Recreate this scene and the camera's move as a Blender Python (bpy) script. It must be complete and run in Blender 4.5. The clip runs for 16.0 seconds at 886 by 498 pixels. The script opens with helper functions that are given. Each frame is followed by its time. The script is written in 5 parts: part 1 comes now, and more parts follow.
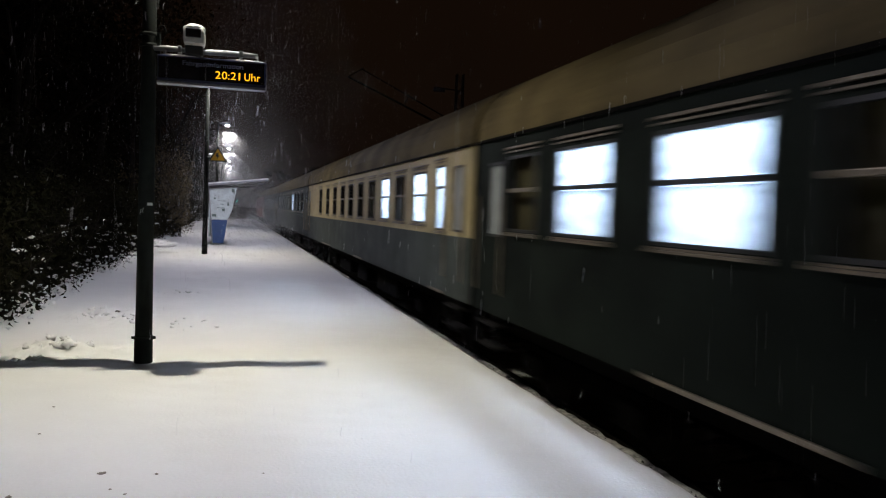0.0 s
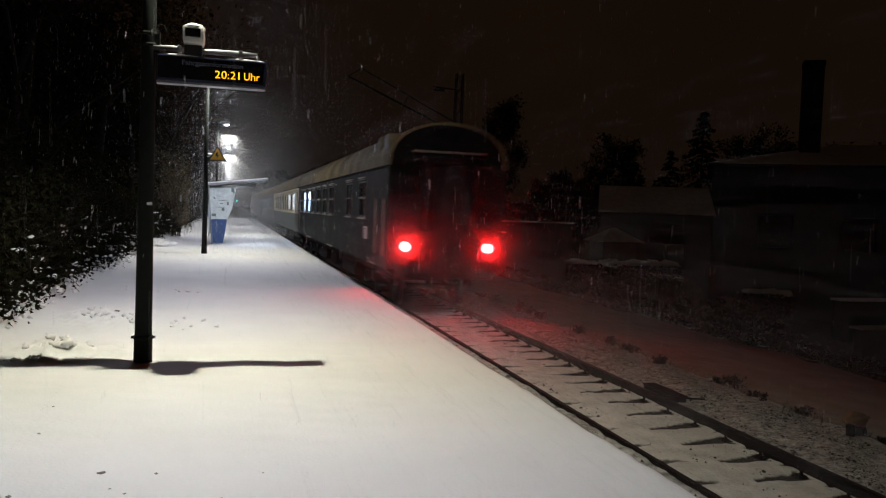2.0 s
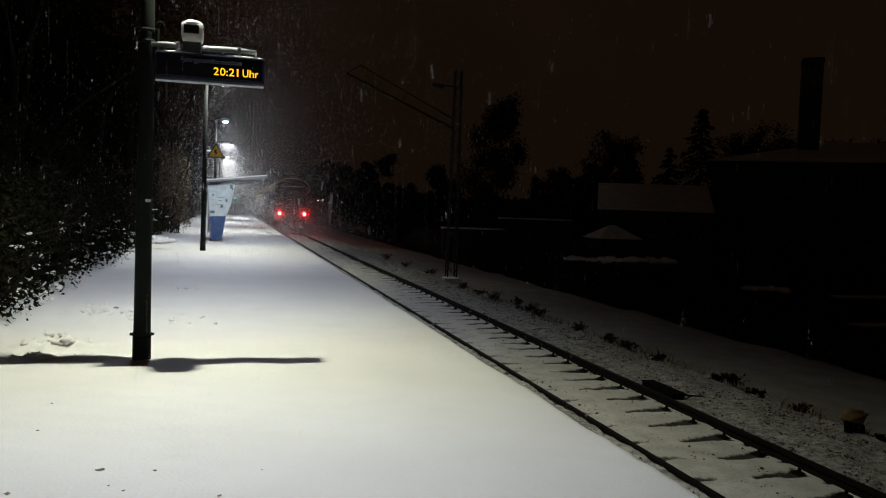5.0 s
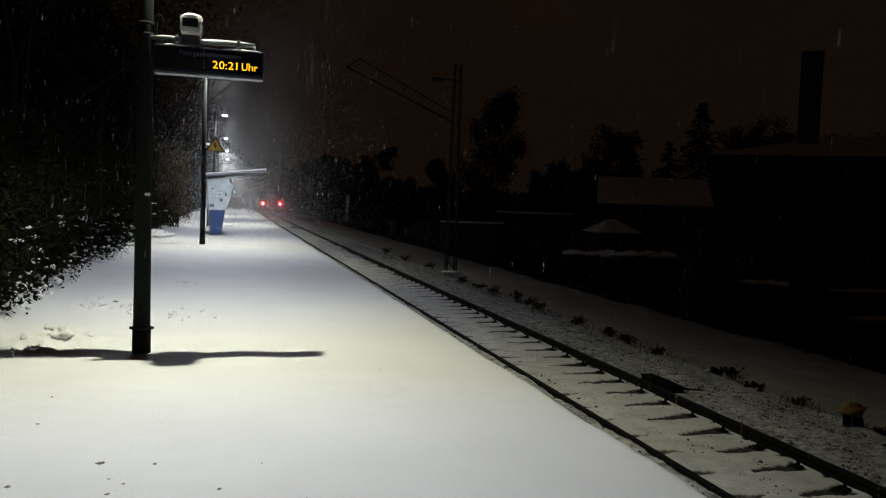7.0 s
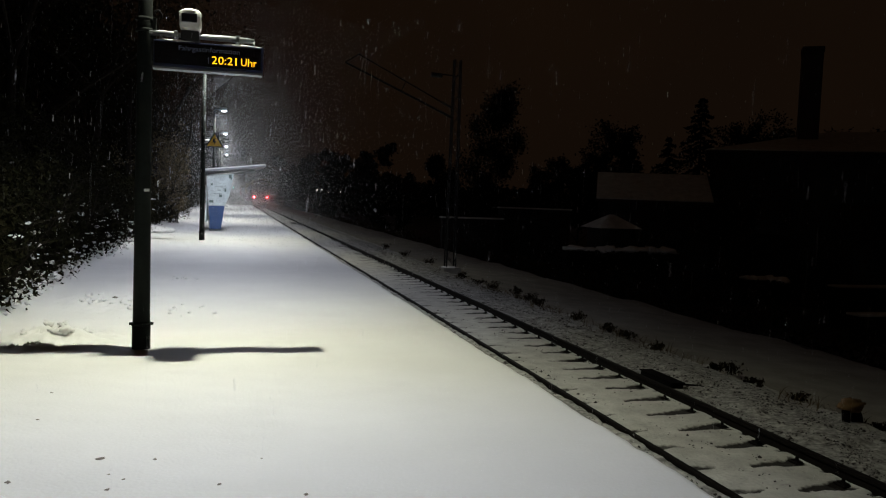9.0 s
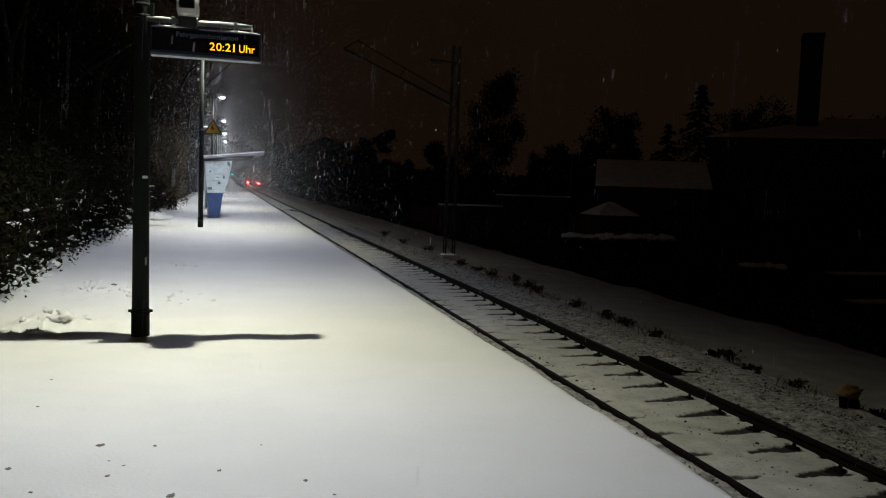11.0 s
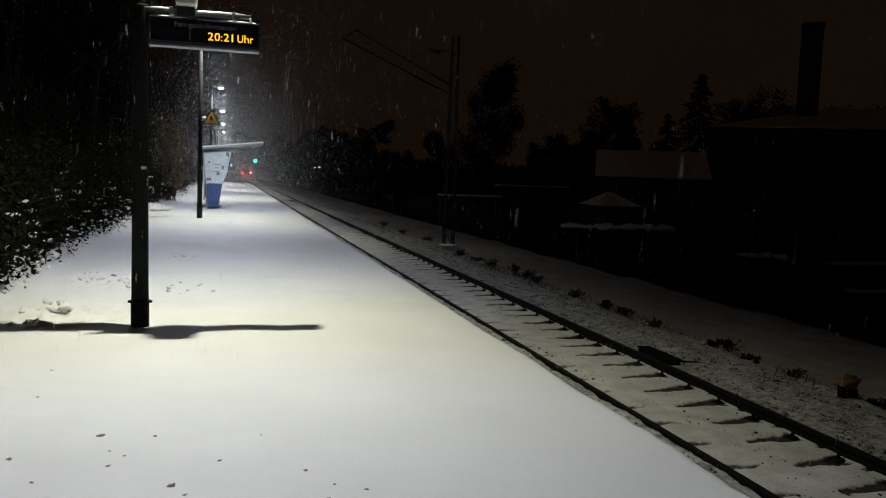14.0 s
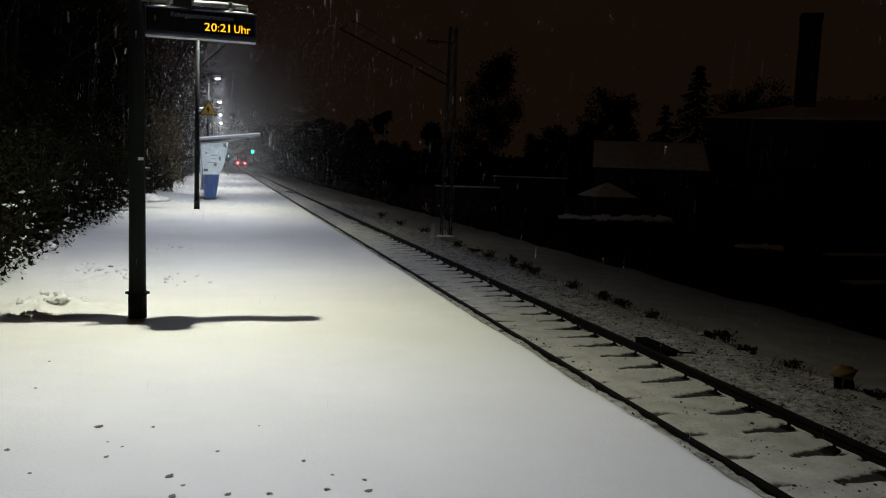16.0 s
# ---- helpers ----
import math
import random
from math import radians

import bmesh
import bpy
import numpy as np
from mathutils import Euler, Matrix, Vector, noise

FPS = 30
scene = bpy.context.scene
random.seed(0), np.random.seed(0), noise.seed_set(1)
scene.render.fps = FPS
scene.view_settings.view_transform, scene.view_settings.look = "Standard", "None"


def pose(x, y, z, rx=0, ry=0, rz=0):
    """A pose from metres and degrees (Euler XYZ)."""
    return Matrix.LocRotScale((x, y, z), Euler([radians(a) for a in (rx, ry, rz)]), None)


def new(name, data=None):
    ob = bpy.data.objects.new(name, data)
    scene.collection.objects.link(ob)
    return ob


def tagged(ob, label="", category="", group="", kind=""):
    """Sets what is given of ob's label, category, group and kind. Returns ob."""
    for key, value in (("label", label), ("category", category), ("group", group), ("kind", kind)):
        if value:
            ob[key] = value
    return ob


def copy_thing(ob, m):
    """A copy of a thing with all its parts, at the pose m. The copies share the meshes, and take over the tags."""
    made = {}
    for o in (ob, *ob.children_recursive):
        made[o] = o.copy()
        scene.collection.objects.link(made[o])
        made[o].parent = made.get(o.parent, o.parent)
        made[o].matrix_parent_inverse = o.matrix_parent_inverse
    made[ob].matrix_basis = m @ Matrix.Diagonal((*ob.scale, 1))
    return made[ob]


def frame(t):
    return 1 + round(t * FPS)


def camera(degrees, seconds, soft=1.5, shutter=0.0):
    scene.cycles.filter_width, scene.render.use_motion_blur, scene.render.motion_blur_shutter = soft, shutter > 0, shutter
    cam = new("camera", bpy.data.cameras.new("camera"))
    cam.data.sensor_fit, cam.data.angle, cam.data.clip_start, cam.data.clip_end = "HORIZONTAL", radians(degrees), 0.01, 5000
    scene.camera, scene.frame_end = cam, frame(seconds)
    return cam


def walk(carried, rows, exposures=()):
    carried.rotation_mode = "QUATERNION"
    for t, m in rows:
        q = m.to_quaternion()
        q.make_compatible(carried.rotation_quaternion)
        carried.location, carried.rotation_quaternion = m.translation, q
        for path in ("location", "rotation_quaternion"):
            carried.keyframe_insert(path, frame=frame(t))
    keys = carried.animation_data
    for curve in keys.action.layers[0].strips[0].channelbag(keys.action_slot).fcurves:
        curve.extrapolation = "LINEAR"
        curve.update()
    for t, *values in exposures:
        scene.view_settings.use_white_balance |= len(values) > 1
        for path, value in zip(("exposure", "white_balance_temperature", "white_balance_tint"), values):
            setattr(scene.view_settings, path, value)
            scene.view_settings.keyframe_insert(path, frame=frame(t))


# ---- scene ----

# The world: x to the right across the track, y along the track, z up; 0 is the snow on the platform.
EYE = 1.80
RAIL = -0.55          # top of the rails
TRACK_X = 4.84        # middle of the track
EDGE_X = 3.05         # platform edge
HEDGE_X = -3.25       # where the platform meets the shrubs
LAMP_Y = [9.36 + 20.48 * k for k in range(0, 6)]
POLE_X = -0.92
LAMP_X, LAMP_Z = -0.36, 6.62

cam = camera(58.5, 16.0, soft=1.15, shutter=0.9)
walk(cam, [
    (0.0, pose(0, 0, EYE, 87.365, -2.102, -14.931)),
    (0.5, pose(0, 0, EYE, 87.353, -2.074, -14.931)),
    (1.0, pose(0, 0, EYE, 87.349, -2.083, -14.941)),
    (1.5, pose(0, 0, EYE, 87.343, -2.098, -14.953)),
    (2.0, pose(0, 0, EYE, 87.328, -2.096, -14.955)),
    (2.5, pose(0, 0, EYE, 87.320, -2.112, -14.960)),
    (3.0, pose(0, 0, EYE, 87.325, -2.156, -14.980)),
    (3.5, pose(0, 0, EYE, 87.317, -2.170, -14.998)),
    (4.0, pose(0, 0, EYE, 87.299, -2.152, -15.003)),
    (6.5, pose(0, 0, EYE, 86.757, -2.132, -15.080)),
    (7.0, pose(0, 0, EYE, 86.676, -2.135, -15.076)),
    (7.5, pose(0, 0, EYE, 86.582, -2.132, -15.074)),
    (8.0, pose(0, 0, EYE, 86.535, -2.132, -15.083)),
    (8.5, pose(0, 0, EYE, 86.459, -2.132, -15.099)),
    (9.0, pose(0, 0, EYE, 86.367, -2.124, -15.109)),
    (11.5, pose(0, 0, EYE, 85.250, -2.123, -15.200)),
    (12.0, pose(0, 0, EYE, 85.118, -2.112, -15.203)),
    (12.5, pose(0, 0, EYE, 84.958, -2.096, -15.213)),
    (13.0, pose(0, 0, EYE, 84.877, -2.085, -15.221)),
    (13.5, pose(0, 0, EYE, 84.837, -2.075, -15.231)),
    (14.0, pose(0, 0, EYE, 84.752, -2.066, -15.242)),
    (14.5, pose(0, 0, EYE, 84.586, -2.072, -15.258)),
    (15.0, pose(0, 0, EYE, 84.376, -2.088, -15.281)),
    (15.5, pose(0, 0, EYE, 84.204, -2.095, -15.333)),
    (16.0, pose(0, 0, EYE, 84.119, -2.093, -15.413)),
], exposures=[(0.0, -0.38, 6720, 14), (0.5, -0.33, 7000, 14), (1.0, -0.28, 7000, 14), (1.5, -0.05, 6900, 13), (2.0, -0.04, 6800, 9), (3.0, -0.02, 6600, 3), (6.5, 0.0, 6620, 4), (16.0, 0.0, 6600, 5)])

# ---- night sky and lamps ----
world = bpy.data.worlds.new("night_sky")
scene.world = world
world.use_nodes = True
wn = world.node_tree
wbg = wn.nodes["Background"]
wtc = wn.nodes.new("ShaderNodeTexCoord")
wno = wn.nodes.new("ShaderNodeTexNoise")
wno.inputs["Scale"].default_value = 1.6
wno.inputs["Detail"].default_value = 3
wra = wn.nodes.new("ShaderNodeValToRGB")
wra.color_ramp.elements[0].position, wra.color_ramp.elements[0].color = 0.3, (0.0050, 0.0029, 0.0019, 1)
wra.color_ramp.elements[1].position, wra.color_ramp.elements[1].color = 0.75, (0.0090, 0.0046, 0.0023, 1)
wn.links.new(wtc.outputs["Generated"], wno.inputs["Vector"])
wn.links.new(wno.outputs["Fac"], wra.inputs["Fac"])
wn.links.new(wra.outputs["Color"], wbg.inputs["Color"])
wbg.inputs["Strength"].default_value = 0.93


def platform_light(y, warm):
    """A lantern's light: one area lamp looks down, two tilted ones are added to fill colder light along the platform.
    """
    for tilt, watts, spread, col in ((0, 200, 120, warm), (-52, 105, 92, COLD), (52, 105, 92, COLD)):
        d = bpy.data.lights.new("lantern_light", "AREA")
        d.shape, d.size, d.size_y = "RECTANGLE", 0.12, 0.06
        d.energy, d.color, d.spread = watts, col, radians(spread)
        o = new("lantern_light", d)
        o.matrix_world = pose(LAMP_X, y + 0.1 * (tilt > 0) - 0.1 * (tilt < 0), LAMP_Z - 0.06, tilt, 0, 0)


COLD = (0.79, 0.815, 1.0)
for k, ly in enumerate(LAMP_Y):
    platform_light(ly, (1.0, 0.985, 0.82) if k == 0 else (0.99, 0.985, 0.92))


# ---- materials ----
def mat(name, col, rough=0.6, var=0.25, scale=6.0, fine=60.0, bump=0.1, dist=0.01, metal=0.0, col2=None, spec=0.5):
    """A dielectric or metal with two scales of colour change and a fine relief, in metres of the object's space."""
    m = bpy.data.materials.new(name)
    m.use_nodes = True
    nt = m.node_tree
    bs = nt.nodes["Principled BSDF"]
    tc = nt.nodes.new("ShaderNodeTexCoord")
    n1, n2 = nt.nodes.new("ShaderNodeTexNoise"), nt.nodes.new("ShaderNodeTexNoise")
    n1.inputs["Scale"].default_value, n2.inputs["Scale"].default_value = scale, fine
    n1.inputs["Detail"].default_value, n2.inputs["Detail"].default_value = 5, 3
    for n in (n1, n2):
        nt.links.new(tc.outputs["Object"], n.inputs["Vector"])
    a = [max(0, c * (1 - var)) for c in col]
    b = list(col2) if col2 else [min(1, c * (1 + var)) for c in col]
    r = nt.nodes.new("ShaderNodeValToRGB")
    r.color_ramp.elements[0].position, r.color_ramp.elements[0].color = 0.32, (*a, 1)
    r.color_ramp.elements[1].position, r.color_ramp.elements[1].color = 0.68, (*b, 1)
    mx = nt.nodes.new("ShaderNodeMath")
    mx.operation = "MULTIPLY_ADD"
    mx.inputs[1].default_value = 0.3
    nt.links.new(n2.outputs["Fac"], mx.inputs[0])
    m2 = nt.nodes.new("ShaderNodeMath")
    m2.operation = "MULTIPLY"
    m2.inputs[1].default_value = 0.7
    nt.links.new(n1.outputs["Fac"], m2.inputs[0])
    nt.links.new(m2.outputs[0], mx.inputs[2])
    nt.links.new(mx.outputs[0], r.inputs["Fac"])
    nt.links.new(r.outputs["Color"], bs.inputs["Base Color"])
    bs.inputs["Roughness"].default_value = rough
    bs.inputs["Metallic"].default_value = metal
    bs.inputs["Specular IOR Level"].default_value = spec
    if bump:
        bp = nt.nodes.new("ShaderNodeBump")
        bp.inputs["Strength"].default_value, bp.inputs["Distance"].default_value = bump, dist
        nt.links.new(n2.outputs["Fac"], bp.inputs["Height"])
        nt.links.new(bp.outputs["Normal"], bs.inputs["Normal"])
    return m


def glow(name, col, strength):
    m = bpy.data.materials.new(name)
    m.use_nodes = True
    bs = m.node_tree.nodes["Principled BSDF"]
    bs.inputs["Base Color"].default_value = (*[0.3 * c for c in col], 1)
    bs.inputs["Emission Color"].default_value = (*col, 1)
    bs.inputs["Emission Strength"].default_value = strength
    return m


def pane_mat(name, frost, tint=(1, 1, 1)):
    """Thin glass: see-through with a faint gloss; frost: the share that is misted."""
    m = bpy.data.materials.new(name)
    m.use_nodes = True
    nt = m.node_tree
    nt.nodes.remove(nt.nodes["Principled BSDF"])
    out = nt.nodes["Material Output"]
    tr, gl, mx = (nt.nodes.new("ShaderNode" + k) for k in ("BsdfTransparent", "BsdfGlossy", "MixShader"))
    tr.inputs["Color"].default_value = (*tint, 1)
    gl.inputs["Roughness"].default_value = 0.06
    src = tr
    if frost:
        tl, m2, no, ma = (nt.nodes.new("ShaderNode" + k) for k in ("BsdfTranslucent", "MixShader", "TexNoise", "Math"))
        df, m3 = nt.nodes.new("ShaderNodeBsdfDiffuse"), nt.nodes.new("ShaderNodeMixShader")
        tl.inputs["Color"].default_value = df.inputs["Color"].default_value = (0.8, 0.85, 0.9, 1)
        m3.inputs[0].default_value = 0.35
        nt.links.new(tl.outputs[0], m3.inputs[1])
        nt.links.new(df.outputs[0], m3.inputs[2])
        no.inputs["Scale"].default_value = 3
        ma.operation, ma.inputs[1].default_value, ma.use_clamp = "MULTIPLY", 2 * frost, True
        nt.links.new(no.outputs["Fac"], ma.inputs[0])
        nt.links.new(ma.outputs[0], m2.inputs[0])
        nt.links.new(tr.outputs[0], m2.inputs[1])
        nt.links.new(m3.outputs[0], m2.inputs[2])
        src = m2
    mx.inputs[0].default_value = 0.07
    nt.links.new(src.outputs[0], mx.inputs[1])
    nt.links.new(gl.outputs[0], mx.inputs[2])
    nt.links.new(mx.outputs[0], out.inputs["Surface"])
    return m


SNOW = mat("snow", (0.80, 0.80, 0.79), 0.75, 0.04, 0.9, 38.0, 0.28, 0.012)
SNOW_THIN = mat("thin_snow_on_ballast", (0.56, 0.55, 0.51), 0.85, 0.22, 3.0, 26.0, 0.6, 0.03)
# verge snow coloured darker, standing in for lamplight that fades with distance
VERGE_SNOW = mat("thin_dimmed_verge_snow_over_grass", (0.28, 0.26, 0.215), 0.9, 0.25, 1.6, 20.0, 0.6, 0.03)
CLOD = mat("frozen_clod", (0.26, 0.24, 0.21), 0.9, 0.5, 20, 90, 0.5)
CONCRETE = mat("concrete", (0.22, 0.21, 0.19), 0.85, 0.3, 2.5, 40, 0.4)
RAIL_STEEL = mat("rusty_rail_steel", (0.008, 0.0065, 0.005), 0.9, 0.35, 8, 70, 0.2, spec=0.08)
RAIL_HEAD = mat("worn_rail_head", (0.014, 0.012, 0.010), 0.8, 0.3, 5, 60, 0.1, metal=0.9)
SLEEPER = mat("dark_sleeper_wood", (0.015, 0.012, 0.010), 0.9, 0.4, 6, 45, 0.5, spec=0.06)
BALLAST = mat("ballast_stone", (0.036, 0.031, 0.027), 0.9, 0.5, 9, 60, 0.6)
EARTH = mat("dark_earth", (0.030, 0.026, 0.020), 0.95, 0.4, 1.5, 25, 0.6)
POLE_PAINT = mat("dark_green_pole_paint", (0.008, 0.010, 0.009), 0.9, 0.35, 7, 60, 0.15, spec=0.12)
GALV = mat("galvanised_steel", (0.30, 0.31, 0.32), 0.45, 0.2, 9, 70, 0.1, metal=0.7)
MAST_STEEL = mat("weathered_mast_steel", (0.011, 0.0105, 0.010), 0.85, 0.3, 4, 50, 0.2, spec=0.15)
NAVY = mat("navy_sign_enamel", (0.012, 0.018, 0.055), 0.35, 0.2, 5, 60, 0.03)
WHITE_PLASTIC = mat("white_housing_plastic", (0.62, 0.62, 0.60), 0.4, 0.08, 8, 60, 0.05)
BLACK_RUBBER = mat("black_rubber", (0.005, 0.005, 0.005), 0.9, 0.3, 8, 50, 0.2, spec=0.08)
DARK_GLASS = mat("dark_glass", (0.01, 0.01, 0.012), 0.1, 0.1, 3, 20, 0)
YELLOW = mat("yellow_sign_face", (0.72, 0.40, 0.02), 0.5, 0.15, 8, 50, 0.05)
BLACK_PAINT = mat("black_paint", (0.008, 0.008, 0.008), 0.6, 0.2, 8, 50, 0.05)
BLUE = mat("blue_panel_paint", (0.022, 0.062, 0.18), 0.45, 0.2, 5, 50, 0.06)
MILKY = mat("frosty_shelter_glass", (0.50, 0.57, 0.58), 0.35, 0.22, 3.5, 22, 0.1)
SCRIBBLE = mat("dark_scribble_paint", (0.09, 0.13, 0.12), 0.6, 0.3, 8, 40, 0.05)
ROOF_GREY = mat("shelter_roof_sheet", (0.24, 0.25, 0.27), 0.5, 0.15, 3, 40, 0.1, metal=0.3)
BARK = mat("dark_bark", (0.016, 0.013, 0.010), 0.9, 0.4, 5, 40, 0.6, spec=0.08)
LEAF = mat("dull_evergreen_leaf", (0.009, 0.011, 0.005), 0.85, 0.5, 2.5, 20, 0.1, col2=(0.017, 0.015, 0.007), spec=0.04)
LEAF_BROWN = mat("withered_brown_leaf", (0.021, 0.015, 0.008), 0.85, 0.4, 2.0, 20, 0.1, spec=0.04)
LEAF_AMBER = mat("withered_amber_leaf", (0.085, 0.058, 0.016), 0.7, 0.3, 2.0, 20, 0.1)
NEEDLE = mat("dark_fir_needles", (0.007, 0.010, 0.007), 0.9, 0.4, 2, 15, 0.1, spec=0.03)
GRASS = mat("dry_grass", (0.10, 0.075, 0.04), 0.9, 0.4, 3, 20, 0.1)
ORANGE = mat("faded_orange_cap", (0.15, 0.085, 0.03), 0.8, 0.2, 8, 50, 0.1)
BRICK_DARK = mat("sooty_brick", (0.040, 0.030, 0.025), 0.9, 0.35, 1.5, 14, 0.4, spec=0.08)
RENDER_DARK = mat("dark_rendered_wall", (0.024, 0.022, 0.020), 0.9, 0.25, 1.0, 12, 0.3, spec=0.08)
GREEN_COACH = mat("dirty_dark_green_coach_paint", (0.0078, 0.0108, 0.0085), 0.7, 0.7, 1.3, 22, 0.06, spec=0.035)
CREAM_COACH = mat("dirty_cream_coach_paint", (0.44, 0.355, 0.19), 0.55, 0.2, 1.8, 22, 0.06, spec=0.2)
GREY_COACH = mat("dirty_grey_green_coach_paint", (0.066, 0.076, 0.070), 0.6, 0.35, 1.8, 22, 0.06, spec=0.04)
RED_COACH = mat("dull_red_coach_paint", (0.30, 0.035, 0.025), 0.45, 0.25, 1.8, 22, 0.06)
COACH_ROOF = mat("dusty_coach_roof", (0.128, 0.097, 0.046), 0.85, 0.6, 0.8, 14, 0.2, spec=0.1)
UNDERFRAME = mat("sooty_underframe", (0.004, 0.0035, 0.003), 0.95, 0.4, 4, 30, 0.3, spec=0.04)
ALU = mat("dull_aluminium_trim", (0.20, 0.165, 0.12), 0.5, 0.45, 5, 60, 0.05, metal=0.6)
CURTAIN = mat("olive_curtain_cloth", (0.085, 0.066, 0.030), 0.9, 0.25, 9, 60, 0.3)
INSIDE = mat("pale_interior_panel", (0.62, 0.70, 0.78), 0.6, 0.1, 3, 30, 0.05)
SEAT = mat("grey_seat_cloth", (0.16, 0.19, 0.20), 0.9, 0.2, 6, 60, 0.2)
PLATE = mat("pale_number_panel", (0.52, 0.48, 0.45), 0.6, 0.2, 6, 40, 0.1)
GLINT = mat("ice_facet", (0.95, 0.95, 0.95), 0.28, 0.02, 5, 30, 0, metal=1.0)


def bare_patches(m, col):
    """Ballast and sleepers show where the snow is worn away (the sheet's bare attribute, broken up by fine noise); it
    also dims the far shoulder.
    """
    nt = m.node_tree
    bs = nt.nodes["Principled BSDF"]
    src = bs.inputs["Base Color"].links[0].from_socket
    at, no, tc = (nt.nodes.new("ShaderNode" + k) for k in ("Attribute", "TexNoise", "TexCoord"))
    at.attribute_name = "bare"
    no.inputs["Scale"].default_value, no.inputs["Detail"].default_value = 20, 5
    nt.links.new(tc.outputs["Object"], no.inputs["Vector"])
    ma, ra, mx = (nt.nodes.new("ShaderNode" + k) for k in ("Math", "MapRange", "Mix"))
    ma.operation, ma.inputs[1].default_value = "MULTIPLY_ADD", 0.9
    nt.links.new(no.outputs["Fac"], ma.inputs[0])
    nt.links.new(at.outputs["Fac"], ma.inputs[2])
    ra.inputs["From Min"].default_value, ra.inputs["From Max"].default_value = 0.62, 1.18
    nt.links.new(ma.outputs[0], ra.inputs["Value"])
    mx.data_type = "RGBA"
    nt.links.new(ra.outputs["Result"], mx.inputs["Factor"])
    nt.links.new(src, mx.inputs["A"] if mx.inputs["A"].type == "RGBA" else mx.inputs[6])
    mx.inputs[7].default_value = (*col, 1)
    nt.links.new(mx.outputs[2], bs.inputs["Base Color"])


def drift_mat(name, cover):
    """Snow too fine to tell apart: grains that hide only a share of what is behind them and let light through."""
    m = bpy.data.materials.new(name)
    m.use_nodes = True
    nt = m.node_tree
    nt.nodes.remove(nt.nodes["Principled BSDF"])
    tr, df, tl, m1, m2 = (nt.nodes.new("ShaderNode" + k) for k in ("BsdfTransparent", "BsdfDiffuse", "BsdfTranslucent", "MixShader", "MixShader"))
    df.inputs["Color"].default_value = tl.inputs["Color"].default_value = (0.85, 0.86, 0.88, 1)
    m1.inputs[0].default_value, m2.inputs[0].default_value = 0.5, cover
    nt.links.new(df.outputs[0], m1.inputs[1])
    nt.links.new(tl.outputs[0], m1.inputs[2])
    nt.links.new(tr.outputs[0], m2.inputs[1])
    nt.links.new(m1.outputs[0], m2.inputs[2])
    nt.links.new(m2.outputs[0], nt.nodes["Material Output"].inputs["Surface"])
    return m


bare_patches(SNOW_THIN, (0.022, 0.019, 0.015))
FALLING = drift_mat("falling_flake", 1.0)
VEIL_SNOW = drift_mat("fine_veil_snow", 0.145)
DUST_SNOW = drift_mat("whirled_snow_dust", 0.19)
PANE = pane_mat("clear_pane", 0.0, (0.92, 0.95, 0.95))
PANE_MIST = pane_mat("misted_pane", 0.75)
TUBE = glow("cold_white_tube", (0.62, 0.80, 1.0), 100)
TAIL_RED = glow("red_tail_lamp", (1.0, 0.0075, 0.0082), 540)
AMBER = glow("amber_led", (1.0, 0.44, 0.012), 1.7)
LAMP_GLOW = glow("lamp_lens", (0.95, 0.98, 1.0), 60)
SIGNAL_GREEN = glow("green_signal_lens", (0.012, 0.85, 0.60), 16)
FAR_LAMP = glow("distant_lamp_lens", (1.0, 0.93, 0.75), 5)
DIM_TEXT = mat("pale_sign_lettering", (0.16, 0.19, 0.28), 0.6, 0.1, 8, 50, 0)


# ---- builders ----
def tube(bm, p, q, r0, r1=None, n=10, caps=True):
    """A round bar from p to q, tapered from r0 to r1."""
    p, q = Vector(p), Vector(q)
    r1 = r0 if r1 is None else r1
    d = (q - p).normalized()
    u = d.orthogonal().normalized()
    w = d.cross(u)
    rings = []
    for c, r in ((p, r0), (q, r1)):
        rings.append([bm.verts.new(c + (u * math.cos(2 * math.pi * k / n) + w * math.sin(2 * math.pi * k / n)) * r) for k in range(n)])
    for k in range(n):
        bm.faces.new((rings[0][k], rings[0][(k + 1) % n], rings[1][(k + 1) % n], rings[1][k])).smooth = n > 6
    if caps:
        bm.faces.new(rings[0][::-1])
        bm.faces.new(rings[1])
    return rings


def box(bm, x0, x1, y0, y1, z0, z1, bevel=0.0):
    v = [bm.verts.new((x, y, z)) for x in (x0, x1) for y in (y0, y1) for z in (z0, z1)]
    fs = [bm.faces.new([v[i] for i in f]) for f in ((0, 1, 3, 2), (4, 6, 7, 5), (0, 4, 5, 1), (2, 3, 7, 6), (0, 2, 6, 4), (1, 5, 7, 3))]
    if bevel:
        es = list({e for f in fs for e in f.edges})
        bmesh.ops.bevel(bm, geom=es, offset=bevel, segments=2, affect="EDGES", profile=0.6)


def prism(bm, pts, axis, a, b):
    """A closed outline (pairs of the two other axes) pushed along an axis from a to b."""
    def at(p, s):
        c = list(p)
        c.insert(axis, s)
        return bm.verts.new(c)
    lo, hi = [at(p, a) for p in pts], [at(p, b) for p in pts]
    n = len(pts)
    for k in range(n):
        bm.faces.new((lo[k], lo[(k + 1) % n], hi[(k + 1) % n], hi[k]))
    bm.faces.new(lo[::-1])
    bm.faces.new(hi)
    bmesh.ops.recalc_face_normals(bm, faces=bm.faces[:])


